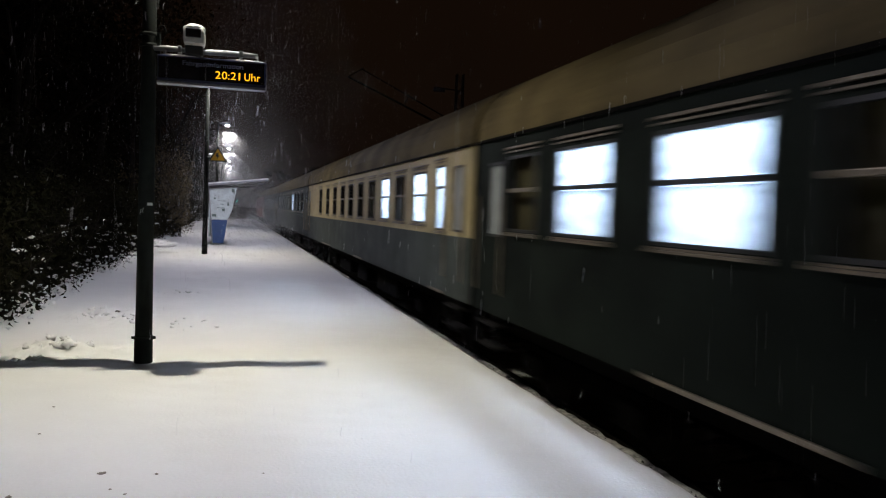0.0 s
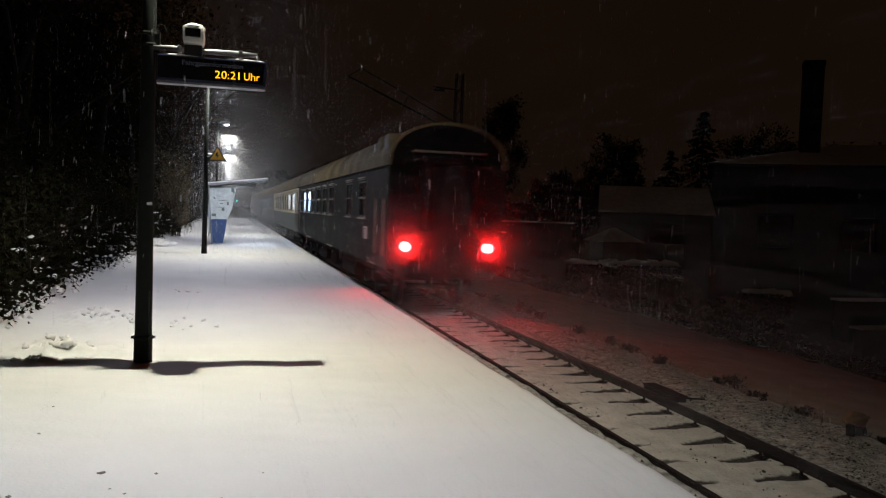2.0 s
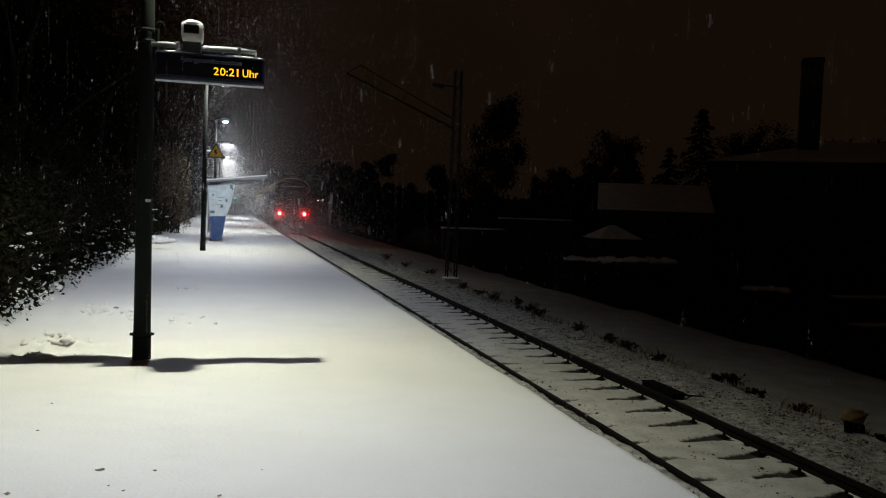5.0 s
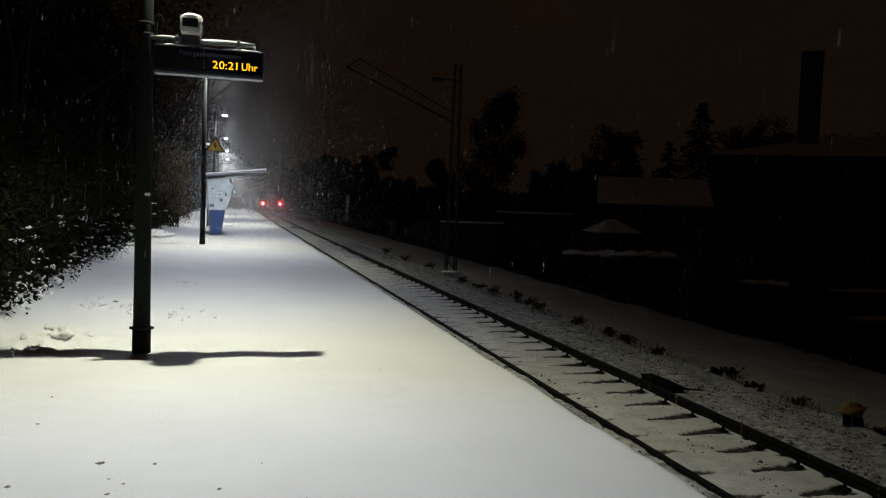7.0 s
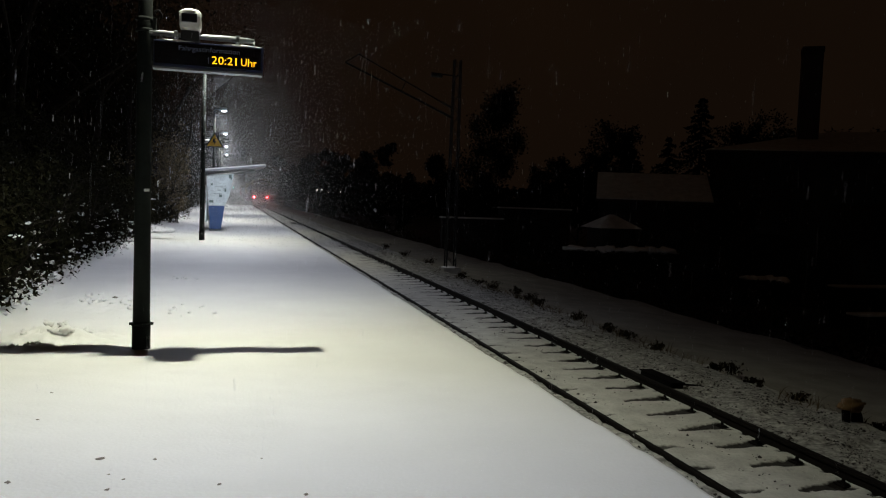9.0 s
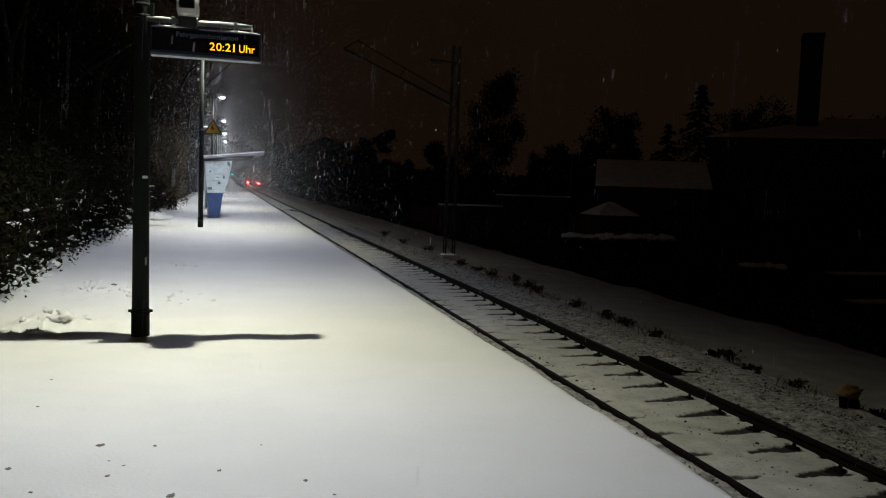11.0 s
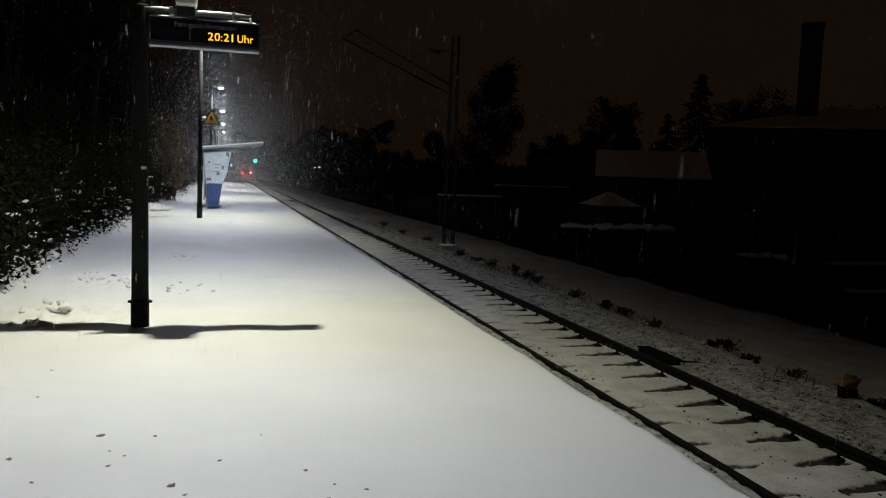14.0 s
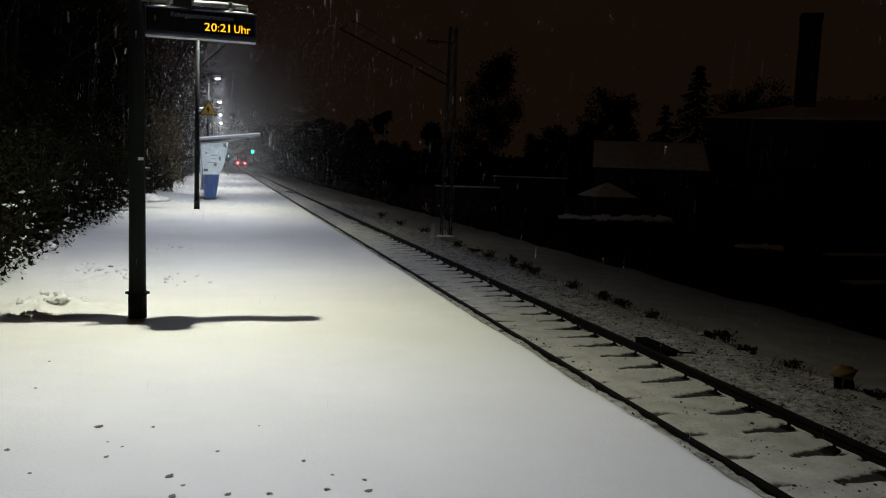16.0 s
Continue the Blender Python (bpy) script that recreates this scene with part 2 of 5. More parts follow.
def lump(bm, c, rx, ry, rz, seg=8, rough=0.25):
    """An uneven rounded lump."""
    res = bmesh.ops.create_uvsphere(bm, u_segments=seg, v_segments=max(4, seg - 2), radius=1)
    o = Vector((c[0] * 3.1, c[1] * 2.7, c[2] * 3.3))
    for v in res["verts"]:
        k = 1 + rough * (noise.noise(v.co * 1.7 + o) + 0.45 * noise.noise(v.co * 4.6 + o))
        v.co = Vector((c[0] + v.co.x * rx * k, c[1] + v.co.y * ry * k, c[2] + v.co.z * rz * k))
    for f in bm.faces:
        f.smooth = True


def holed(bm, us, zs, is_open, at):
    """A slab in the (u, z) grid with openings left out, as one connected shell; at(u, z, side) gives the corner."""
    vs = {}

    def v(i, j, s):
        if (i, j, s) not in vs:
            vs[i, j, s] = bm.verts.new(at(us[i], zs[j], s))
        return vs[i, j, s]

    n, m = len(us) - 1, len(zs) - 1
    full = lambda i, j: 0 <= i < n and 0 <= j < m and not is_open((us[i] + us[i + 1]) / 2, (zs[j] + zs[j + 1]) / 2)
    for i in range(n):
        for j in range(m):
            if not full(i, j):
                continue
            bm.faces.new((v(i, j, 0), v(i + 1, j, 0), v(i + 1, j + 1, 0), v(i, j + 1, 0)))
            bm.faces.new((v(i, j, 1), v(i, j + 1, 1), v(i + 1, j + 1, 1), v(i + 1, j, 1)))
            for a, b, c, d in ((i - 1, j, (i, j), (i, j + 1)), (i + 1, j, (i + 1, j + 1), (i + 1, j)), (i, j - 1, (i + 1, j), (i, j)), (i, j + 1, (i, j + 1), (i + 1, j + 1))):
                if not full(a, b):
                    bm.faces.new((v(*c, 0), v(*d, 0), v(*d, 1), v(*c, 1)))
    bmesh.ops.recalc_face_normals(bm, faces=bm.faces[:])


def mesh_of(name, bm, material):
    me = bpy.data.meshes.new(name)
    bm.normal_update()
    bm.to_mesh(me)
    bm.free()
    me.materials.append(material)
    return me


def part(name, bm, material, parent, label=""):
    ob = new(name, mesh_of(name, bm, material))
    ob.parent = parent
    return tagged(ob, label)


def thing(name, at, label, category, group="", kind=""):
    e = new(name)
    e.empty_display_size = 0.2
    e.matrix_world = at
    return tagged(e, label, category, group, kind)


def solid(name, bm, material, label, category, kind="", group=""):
    return tagged(new(name, mesh_of(name, bm, material)), label, category, group, kind)


def cloud_mesh(name, verts, faces, material, smooth=False):
    me = bpy.data.meshes.new(name)
    me.from_pydata(verts, [], faces)
    me.materials.append(material)
    if smooth:
        me.polygons.foreach_set("use_smooth", [True] * len(me.polygons))
    return me


def leaf_mesh(name, centres, size, material, rng, droop=0.0, aspect=0.55):
    """Many small folded leaves (two triangles each side of a rib) at the given centres."""
    n = len(centres)
    d = rng.normal(size=(n, 3))
    d[:, 2] -= droop
    d /= np.linalg.norm(d, axis=1)[:, None]
    s = np.cross(d, rng.normal(size=(n, 3)))
    s /= np.linalg.norm(s, axis=1)[:, None]
    k = (size * rng.uniform(0.6, 1.35, n))[:, None]
    up = np.cross(d, s)
    v = np.stack([centres - d * k * 0.5, centres + s * k * aspect * 0.5 + up * k * 0.1, centres + d * k * 0.5, centres - s * k * aspect * 0.5 + up * k * 0.1], 1).reshape(-1, 3)
    i = np.arange(n)[:, None] * 4
    f = np.concatenate([i + [0, 1, 2], i + [0, 2, 3]])
    return cloud_mesh(name, v.tolist(), f.tolist(), material)


def flake_mesh(name, centres, radius, material, rng, flat=1.0):
    """Small eight-sided grains."""
    n = len(centres)
    k = (radius * rng.uniform(0.5, 1.5, n))[:, None]
    ax = np.array([[1, 0, 0], [-1, 0, 0], [0, 1, 0], [0, -1, 0], [0, 0, flat], [0, 0, -flat]])
    v = (centres[:, None, :] + ax[None] * k[:, None, :] * rng.uniform(0.7, 1.3, (n, 6, 1))).reshape(-1, 3)
    i = np.arange(n)[:, None] * 6
    f = np.concatenate([i + t for t in ([0, 2, 4], [2, 1, 4], [1, 3, 4], [3, 0, 4], [2, 0, 5], [1, 2, 5], [3, 1, 5], [0, 3, 5])])
    return cloud_mesh(name, v.tolist(), f.tolist(), material)


def height_sheet(name, xs, ys, height, material):
    """A grid over xs and ys with z from height(x, y) arrays."""
    X, Y = np.meshgrid(xs, ys)
    Z = height(X, Y)
    v = np.stack([X, Y, Z], -1).reshape(-1, 3)
    w, hgt = len(xs), len(ys)
    a = (np.arange(hgt - 1)[:, None] * w + np.arange(w - 1)[None]).reshape(-1, 1)
    return cloud_mesh(name, v.tolist(), (a + [0, 1, w + 1, w]).tolist(), material, True)


def waves(X, Y, amp, size, seed):
    """Smooth uneven relief from a few crossed waves."""
    r = np.random.RandomState(seed)
    z = np.zeros_like(X)
    for _ in range(14):
        a, p, s = r.uniform(0, 6.28), r.uniform(0, 6.28), size * r.uniform(0.5, 2.2)
        z += np.sin((X * math.cos(a) + Y * math.sin(a)) * 6.28 / s + p)
    return z * amp / 5


def steps(*stretches):
    """Grid lines: (start, end, step) stretches joined."""
    out = []
    for a, b, s in stretches:
        out += list(np.arange(a, b - s * 0.5, s))
    return np.array(out + [stretches[-1][1]])


# ---- ground, platform, track ----
SLEEPER_PITCH = 0.62
SLEEPER_Y0 = 5.90 - 0.62 * 20


def soft_step(a, b, v):
    t = np.clip((v - a) / (b - a), 0, 1)
    return t * t * (3 - 2 * t)


def sleeper_gaps(X, Y):
    """How far the snow is worn away at the sleepers, 0 to 1: tapered patches by the far rail, thin ones by the near rail."""
    ph = (Y - SLEEPER_Y0) / SLEEPER_PITCH
    k = np.floor(ph + 0.5)
    off = (ph - k) * SLEEPER_PITCH
    rnd = np.sin(k * 12.9898) * 43758.5453
    rnd = rnd - np.floor(rnd)
    rag = waves(X, Y, 0.30, 0.13, 15) + waves(X, Y * 2.5, 0.25, 0.3, 16)
    left = 4.90 + 0.22 * (rnd - 0.4)
    t = np.clip((X - left) / (5.50 - left), 0, 1)
    d = np.abs(off - 0.10 * (X - 5.5) + 0.02) / (0.034 + 0.100 * t ** 1.2)
    far = (1 - soft_step(0.7, 1.15, d + 0.5 * rag)) * (X > left) * (1 - soft_step(5.50, 5.58, X + 0.04 * rag))
    right = 4.42 + 0.28 * rnd
    d2 = np.abs(off + 0.03 + 0.05 * (X - 4.4)) / (0.078 * np.clip((right - X) / 0.3, 0.1, 1) + 0.008)
    near = (1 - soft_step(0.6, 1.2, d2 + 0.6 * rag)) * (X < right) * (X > 4.12)
    h = np.abs(off) - SLEEPER_PITCH / 2
    spot = (rnd > 0.35) * (1 - soft_step(0.6, 1.2, np.sqrt(((X - 5.60 - 0.4 * h) / 0.09) ** 2 + (h / 0.045) ** 2) + 0.5 * rag))
    return np.maximum(np.maximum(far, 0.85 * near), 0.9 * spot) * (Y < 75)


def bare_ground(X, Y):
    """Share of dark stone that shows through the snow over the whole bed, raised on the shoulder to dim it."""
    v = sleeper_gaps(X, Y) * 0.85
    mott = waves(X, Y, 0.16, 0.30, 17) + waves(X, Y, 0.14, 0.11, 18)
    v = np.maximum(v, (X < 4.03) * (0.34 + 0.9 * mott))
    # extra dark stone on the shoulder paints in the lamplight's sharp falloff
    shoulder = soft_step(5.60, 5.95, X) * (1 - soft_step(7.2, 8.6, X))
    v = np.maximum(v, shoulder * (0.43 + 0.5 * mott))
    return np.maximum(v, (X > 4.1) * (X < 5.6) * (0.06 + 0.45 * mott))


def ground_height(X, Y):
    z = np.full_like(X, -0.67)
    z += waves(X, Y, 0.014, 1.7, 3) + waves(X, Y, 0.006, 0.35, 4)
    z -= 0.020 * sleeper_gaps(X, Y)
    # snow banked against the near rail
    z += 0.108 * (1 - soft_step(4.02, 4.06, X)) + (X < 4.03) * waves(X, Y, 0.012, 0.2, 19)
    # ballast shoulder, then the flat strip, the edge of the bank and the low gardens
    s = np.clip((X - 6.3) / 1.8, 0, 1)
    z -= 0.28 * s * s
    z += (X > 6.2) * (X < 8.6) * waves(X, Y, 0.03, 0.5, 8)
    z -= 0.25 * np.clip((X - 8.0) / 4.5, 0, 1)
    z += np.clip((X - 8.5) / 1.5, 0, 1) * waves(X, Y, 0.03, 2.5, 9)
    z -= 2.3 * np.clip((X - 12.5 - waves(X * 0, Y, 0.12, 5, 5)) / 4.0, 0, 1)
    z += np.clip((X - 20) / 30, 0, 1) * waves(X, Y, 0.15, 14, 7)
    # under the platform and in the wood
    z = np.where(X < 3.4, -0.95, z)
    z = np.where(X < HEDGE_X + 0.15, -0.08 + np.clip((-X - 3.4) / 30, 0, 1) * 1.6 + waves(X, Y, 0.05, 1.5, 11), z)
    return z


gx = steps((-900, -60, 120), (-60, -14, 4), (-14, HEDGE_X - 0.1, 0.5), (HEDGE_X + 0.15, 3.39, 1.5), (3.41, 4.0, 0.06), (4.0, 5.8, 0.035), (5.8, 7.2, 0.07), (7.2, 9, 0.12), (9, 17.5, 0.3), (18, 40, 2), (40, 100, 10), (100, 1100, 125))
gy = steps((-120, -10, 10), (-10, 3, 0.6), (3, 14, 0.035), (14, 30, 0.06), (30, 60, 0.12), (60, 110, 0.6), (110, 260, 6), (260, 2000, 120))
gme = height_sheet("ground", gx, gy, ground_height, SNOW_THIN)
gme.materials.append(EARTH)
gme.materials.append(VERGE_SNOW)
ga, gb = np.meshgrid(gx, gy)
gme.attributes.new("bare", "FLOAT", "POINT").data.foreach_set("value", np.clip(bare_ground(ga, gb), 0, 1).ravel().astype(np.float32))
ce = np.zeros(len(gme.polygons) * 3)
gme.polygons.foreach_get("center", ce)
ce = ce.reshape(-1, 3)
edge_wave = waves(ce[:, 0] * 0, ce[:, 1], 0.10, 3.0, 5)
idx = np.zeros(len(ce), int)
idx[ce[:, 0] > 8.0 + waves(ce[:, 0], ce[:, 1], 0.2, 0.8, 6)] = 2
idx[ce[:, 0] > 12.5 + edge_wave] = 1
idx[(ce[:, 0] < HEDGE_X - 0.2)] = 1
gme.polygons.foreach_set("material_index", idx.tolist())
tagged(new("ground", gme), "snowy track bed and verge falling to dark gardens", "ground", kind="structure")

PLATFORM_END = 108.0


def platform_height(X, Y):
    z = waves(X, Y, 0.014, 2.1, 21) + waves(X, Y, 0.005, 0.6, 22) + waves(X * 0.35, Y, 0.0016, 0.16, 30)
    # trodden patches between the first two poles, and a soft rounded lip at the edge
    for px, py, sx, sy, a in ((-1.75, 13.2, 0.8, 0.9, 0.045), (-1.0, 16.5, 0.7, 0.35, 0.03), (-2.0, 10.0, 0.7, 0.5, 0.03), (-0.8, 4.9, 0.6, 0.5, 0.006)):
        z += np.exp(-((X - px) / sx) ** 2 - ((Y - py) / sy) ** 2) * waves(X, Y, a, 0.22, 23)
    # a kicked-up heap beside the first pole, with a low ridge in front of it
    heap = np.exp(-np.abs((X + 1.95) / 0.42) ** 3 - np.abs((Y - 10.0) / 0.30) ** 2.5)
    z += heap * (0.085 + waves(X, Y, 0.05, 0.24, 26) + np.abs(waves(X, Y, 0.045, 0.11, 28)))
    ridge = np.exp(-((Y - 9.47 - 0.05 * np.sin(X * 9)) / 0.075) ** 2) * np.exp(-np.abs((X + 2.0) / 0.75) ** 4)
    z += ridge * (0.020 + waves(X, Y * 0, 0.035, 0.40, 27))
    z -= 0.05 * np.clip((X - (EDGE_X - 0.13 + waves(X * 0, Y, 0.010, 0.22, 29))) / 0.12, 0, 1.3) ** 2
    z += 0.09 * np.clip((HEDGE_X + 0.7 - X) / 0.7, 0, 1) ** 2
    return z


px_lines = steps((HEDGE_X - 0.2, -2.8, 0.08), (-2.8, -1.2, 0.04), (-1.2, EDGE_X - 0.15, 0.08), (EDGE_X - 0.15, EDGE_X + 0.03, 0.02))
py_lines = steps((-30, 2.5, 0.6), (2.5, 9.2, 0.07), (9.2, 10.6, 0.035), (10.6, 20, 0.07), (20, 45, 0.15), (45, PLATFORM_END, 0.6))
platform = thing("platform", pose(0, 0, 0), "long platform under a blanket of fresh snow", "platform", kind="structure")
snow_top = new("snow_cover", height_sheet("snow_cover", px_lines, py_lines, platform_height, SNOW))
tagged(snow_top, "smooth fresh snow with few tracks").parent = platform
edge_stone = bmesh.new()
box(edge_stone, 0, 0.55, -0.495, 0.495, -0.17, -0.055, 0.012)
edge_me = mesh_of("edge_slab", edge_stone, CONCRETE)
for k in range(110):
    o = new("edge_slab", edge_me)
    o.parent = platform
    o.matrix_world = pose(EDGE_X - 0.53 + 0.012 * math.sin(k * 2.3), -2 + k * 1.0, 0)
bm = bmesh.new()
box(bm, EDGE_X - 0.32, EDGE_X - 0.12, -30, PLATFORM_END, -0.95, -0.172)
part("platform_wall", bm, CONCRETE, platform, "low concrete platform wall")
bm = bmesh.new()
box(bm, HEDGE_X - 0.2, EDGE_X - 0.33, -30, PLATFORM_END, -0.93, -0.12)
part("platform_fill", bm, CONCRETE, platform)

# ice facets that catch the lamps on the snow
rg = np.random.RandomState(77)
n = 26000
fx, fy = rg.uniform(HEDGE_X, EDGE_X - 0.2, n), 3 + 22 * rg.uniform(0, 1, n) ** 1.3
fz = platform_height(fx, fy) + 0.003
nn = np.stack([rg.normal(0, 0.35, n), rg.normal(0, 0.35, n), np.ones(n)], 1)
nn /= np.linalg.norm(nn, axis=1)[:, None]
uu = np.cross(nn, [0.3, 1, 0.1])
uu /= np.linalg.norm(uu, axis=1)[:, None]
ww = np.cross(nn, uu)
ctr = np.stack([fx, fy, fz], 1)
sz = (0.0003 + 0.00019 * fy)[:, None]
fv = np.stack([ctr + uu * sz, ctr + ww * sz, ctr - uu * sz, ctr - ww * sz], 1).reshape(-1, 3)
fi = np.arange(n)[:, None] * 4
tagged(new("ice_glints", cloud_mesh("ice_glints", fv.tolist(), (fi + [0, 1, 2, 3]).tolist(), GLINT)), "tiny ice facets glinting on the snow", "ice", kind="stuff")

track = thing("railway_track", pose(0, 0, 0), "single railway track half buried in snow", "railway track", kind="structure")
RAIL_SECTION = [(-0.075, -0.172), (0.075, -0.172), (0.075, -0.158), (0.014, -0.135), (0.010, -0.05), (0.036, -0.036), (0.036, -0.006), (0.026, 0.0), (-0.026, 0.0), (-0.036, -0.006), (-0.036, -0.036), (-0.010, -0.05), (-0.014, -0.135), (-0.075, -0.158)]
for sx in (-0.7535, 0.7535):
    bm = bmesh.new()
    prism(bm, [(TRACK_X + sx + a, RAIL + b) for a, b in RAIL_SECTION], 1, -40, 420)
    r = part("rail", bm, RAIL_STEEL, track, "rusty steel rail with a worn head")
    r.data.materials.append(RAIL_HEAD)
    for f in r.data.polygons:
        if f.normal.z > 0.9 and f.center.z > RAIL - 0.01:
            f.material_index = 1
bm = bmesh.new()
box(bm, -1.3, 1.3, -0.13, 0.13, -0.16, 0.0, 0.015)
sleeper_me = mesh_of("sleeper", bm, SLEEPER)
bm = bmesh.new()
box(bm, -0.14, 0.14, -0.07, 0.07, 0, 0.025, 0.006)
for sx in (-0.085, 0.085):
    tube(bm, (sx, 0, 0.02), (sx, 0, 0.075), 0.022, 0.018, 6)
    box(bm, sx - 0.03, sx + 0.03, -0.05, 0.05, 0.022, 0.04)
clip_me = mesh_of("rail_fastening", bm, RAIL_STEEL)
rng = np.random.RandomState(5)
for k in range(165):
    y = SLEEPER_Y0 + k * SLEEPER_PITCH
    o = new("sleeper", sleeper_me)
    o.parent = track
    o.matrix_world = pose(TRACK_X + rng.uniform(-0.02, 0.02), y, -0.70 + rng.uniform(-0.008, 0.004), 0, 0, rng.uniform(-0.8, 0.8))
    if y < 45:
        for sx in (-0.7535, 0.7535):
            f = new("rail_fastening", clip_me)
            f.parent = track
            f.matrix_world = pose(TRACK_X + sx, y, -0.705)

# stones and clods that stand out of the snow beside the rails
for count, size, name, label in ((13000, 0.0085, "ballast_grit", "fine dark grit on the thin snow"), (1500, 0.019, "ballast_stones", "dark ballast stones poking out of thin snow")):
    pts = []
    while len(pts) < count:
        x, y = rng.uniform(3.75, 8.4), 4 + 40 * rng.uniform(0, 1) ** 1.6
        w = 0.30 if x < 4.0 else 0.08 if x < 5.55 else 0.0 if x < 5.7 else 0.6 if x < 6.3 else 0.6 * math.exp(-((x - 6.7) / 0.8) ** 2) + 0.05
        if noise.noise(Vector((x * 2.6, y * 2.1, 0))) + 0.6 * noise.noise(Vector((x * 9, y * 7, 4))) > 0.12 - 0.3 * w and rng.uniform() < w * 1.4:
            pts.append((x, y))
    pts = np.array(pts)
    z = ground_height(pts[:, 0].copy(), pts[:, 1].copy())
    tagged(new(name, flake_mesh(name, np.stack([pts[:, 0], pts[:, 1], z + 0.2 * size], 1), size, BALLAST, rng, 0.7)), label, "ballast", kind="stuff")

# dry grass along the shoulder
gp = []
for cx, cy, n, s in ((7.5, 17.5, 90, 0.5), (7.7, 19.5, 110, 0.6), (7.6, 12.5, 60, 0.5), (7.5, 21.3, 80, 0.5), (7.6, 14.4, 90, 0.6), (8.0, 14.5, 60, 0.8), (7.3, 22, 50, 0.8), (7.9, 9.0, 50, 0.4), (7.4, 27, 60, 1.2)):
    for _ in range(n):
        gp.append((cx + rng.normal() * s * 0.5, cy + rng.normal() * s))
gv, gf = [], []
for x, y in gp:
    z0 = float(ground_height(np.array([x]), np.array([y]))[0]) - 0.02
    a, l = rng.uniform(0, 6.28), rng.uniform(0.06, 0.22)
    dx, dy = math.cos(a) * 0.008, math.sin(a) * 0.008
    bx, by = rng.normal() * 0.09, rng.normal() * 0.09
    i = len(gv)
    gv += [(x - dx, y - dy, z0), (x + dx, y + dy, z0), (x + bx * 0.5 + dx * 0.7, y + by * 0.5 + dy * 0.7, z0 + l * 0.6), (x + bx * 0.5 - dx * 0.7, y + by * 0.5 - dy * 0.7, z0 + l * 0.6), (x + bx * 1.4, y + by * 1.4, z0 + l)]
    gf += [(i, i + 1, i + 2, i + 3), (i + 3, i + 2, i + 4)]
tagged(new("dry_grass", cloud_mesh("dry_grass", gv, gf, GRASS)), "withered dry grass stalks in the snow", "grass", kind="stuff")


# ---- the lamp poles ----
def lamp_pole(y, first):
    at = pose(POLE_X, y, 0)
    e = thing("platform_lamp", at, "tall dark-painted platform lamp pole with side-mounted lantern", "street lamp", "platform lamps")
    bm = bmesh.new()
    tube(bm, (0, 0, -0.12), (0, 0, 0.27), 0.100, 0.098, 20)
    tube(bm, (0, 0, 0.27), (0, 0, LAMP_Z + 0.15), 0.092, 0.060, 20)
    part("pole", bm, POLE_PAINT, e)
    bm = bmesh.new()
    tube(bm, (0, 0, 0.265), (0, 0, 0.295), 0.108, 0.108, 20)
    for s in (-1, 1):
        tube(bm, (s * 0.10, 0, 0.28), (s * 0.128, 0, 0.28), 0.016, 0.016, 8)
    part("collar", bm, POLE_PAINT, e)
    bm = bmesh.new()
    tube(bm, (0, 0, LAMP_Z + 0.10), (0.30, 0, LAMP_Z + 0.10), 0.028, 0.028, 10)
    part("bracket", bm, GALV, e)
    bm = bmesh.new()
    box(bm, 0.24, 0.72, -0.13, 0.13, LAMP_Z + 0.02, LAMP_Z + 0.15, 0.03)
    part("lantern_housing", bm, GALV, e, "grey metal lantern housing")
    bm = bmesh.new()
    box(bm, 0.42, 0.66, -0.10, 0.10, LAMP_Z - 0.03, LAMP_Z + 0.018, 0.006)
    part("lens", bm, LAMP_GLOW, e, "glowing cold white lens")
    bm = bmesh.new()
    lump(bm, (0.48, 0, LAMP_Z + 0.155), 0.25, 0.14, 0.045, 10, 0.1)
    part("snow_cap", bm, SNOW, e, "snow lying on the lantern")
    if first:
        bm = bmesh.new()
        box(bm, 0.02, 0.075, -0.094, -0.088, 1.76, 1.79)
        part("sticker", bm, WHITE_PLASTIC, e, "small pale sticker")
        bm = bmesh.new()
        for z in (3.50, 3.62):
            tube(bm, (0, 0, z), (0, 0, z + 0.035), 0.098, 0.098, 16)
        box(bm, 0.07, 0.12, -0.05, 0.02, 3.44, 3.66, 0.006)
        part("clamp", bm, POLE_PAINT, e, "dark steel clamp")
        bm = bmesh.new()
        for a in range(7):
            t0, t1 = a / 7 * math.pi, (a + 1) / 7 * math.pi
            tube(bm, (0.09 + 0.055 * (1 - math.cos(t0)) * 0.8, -0.03, 3.66 + 0.08 * math.sin(t0)), (0.09 + 0.055 * (1 - math.cos(t1)) * 0.8, -0.03, 3.66 + 0.08 * math.sin(t1)), 0.011, 0.011, 6)
        part("cable_loop", bm, BLACK_RUBBER, e, "black cable loop")
    return e


for k, ly in enumerate(LAMP_Y):
    lamp_pole(ly, k == 0)


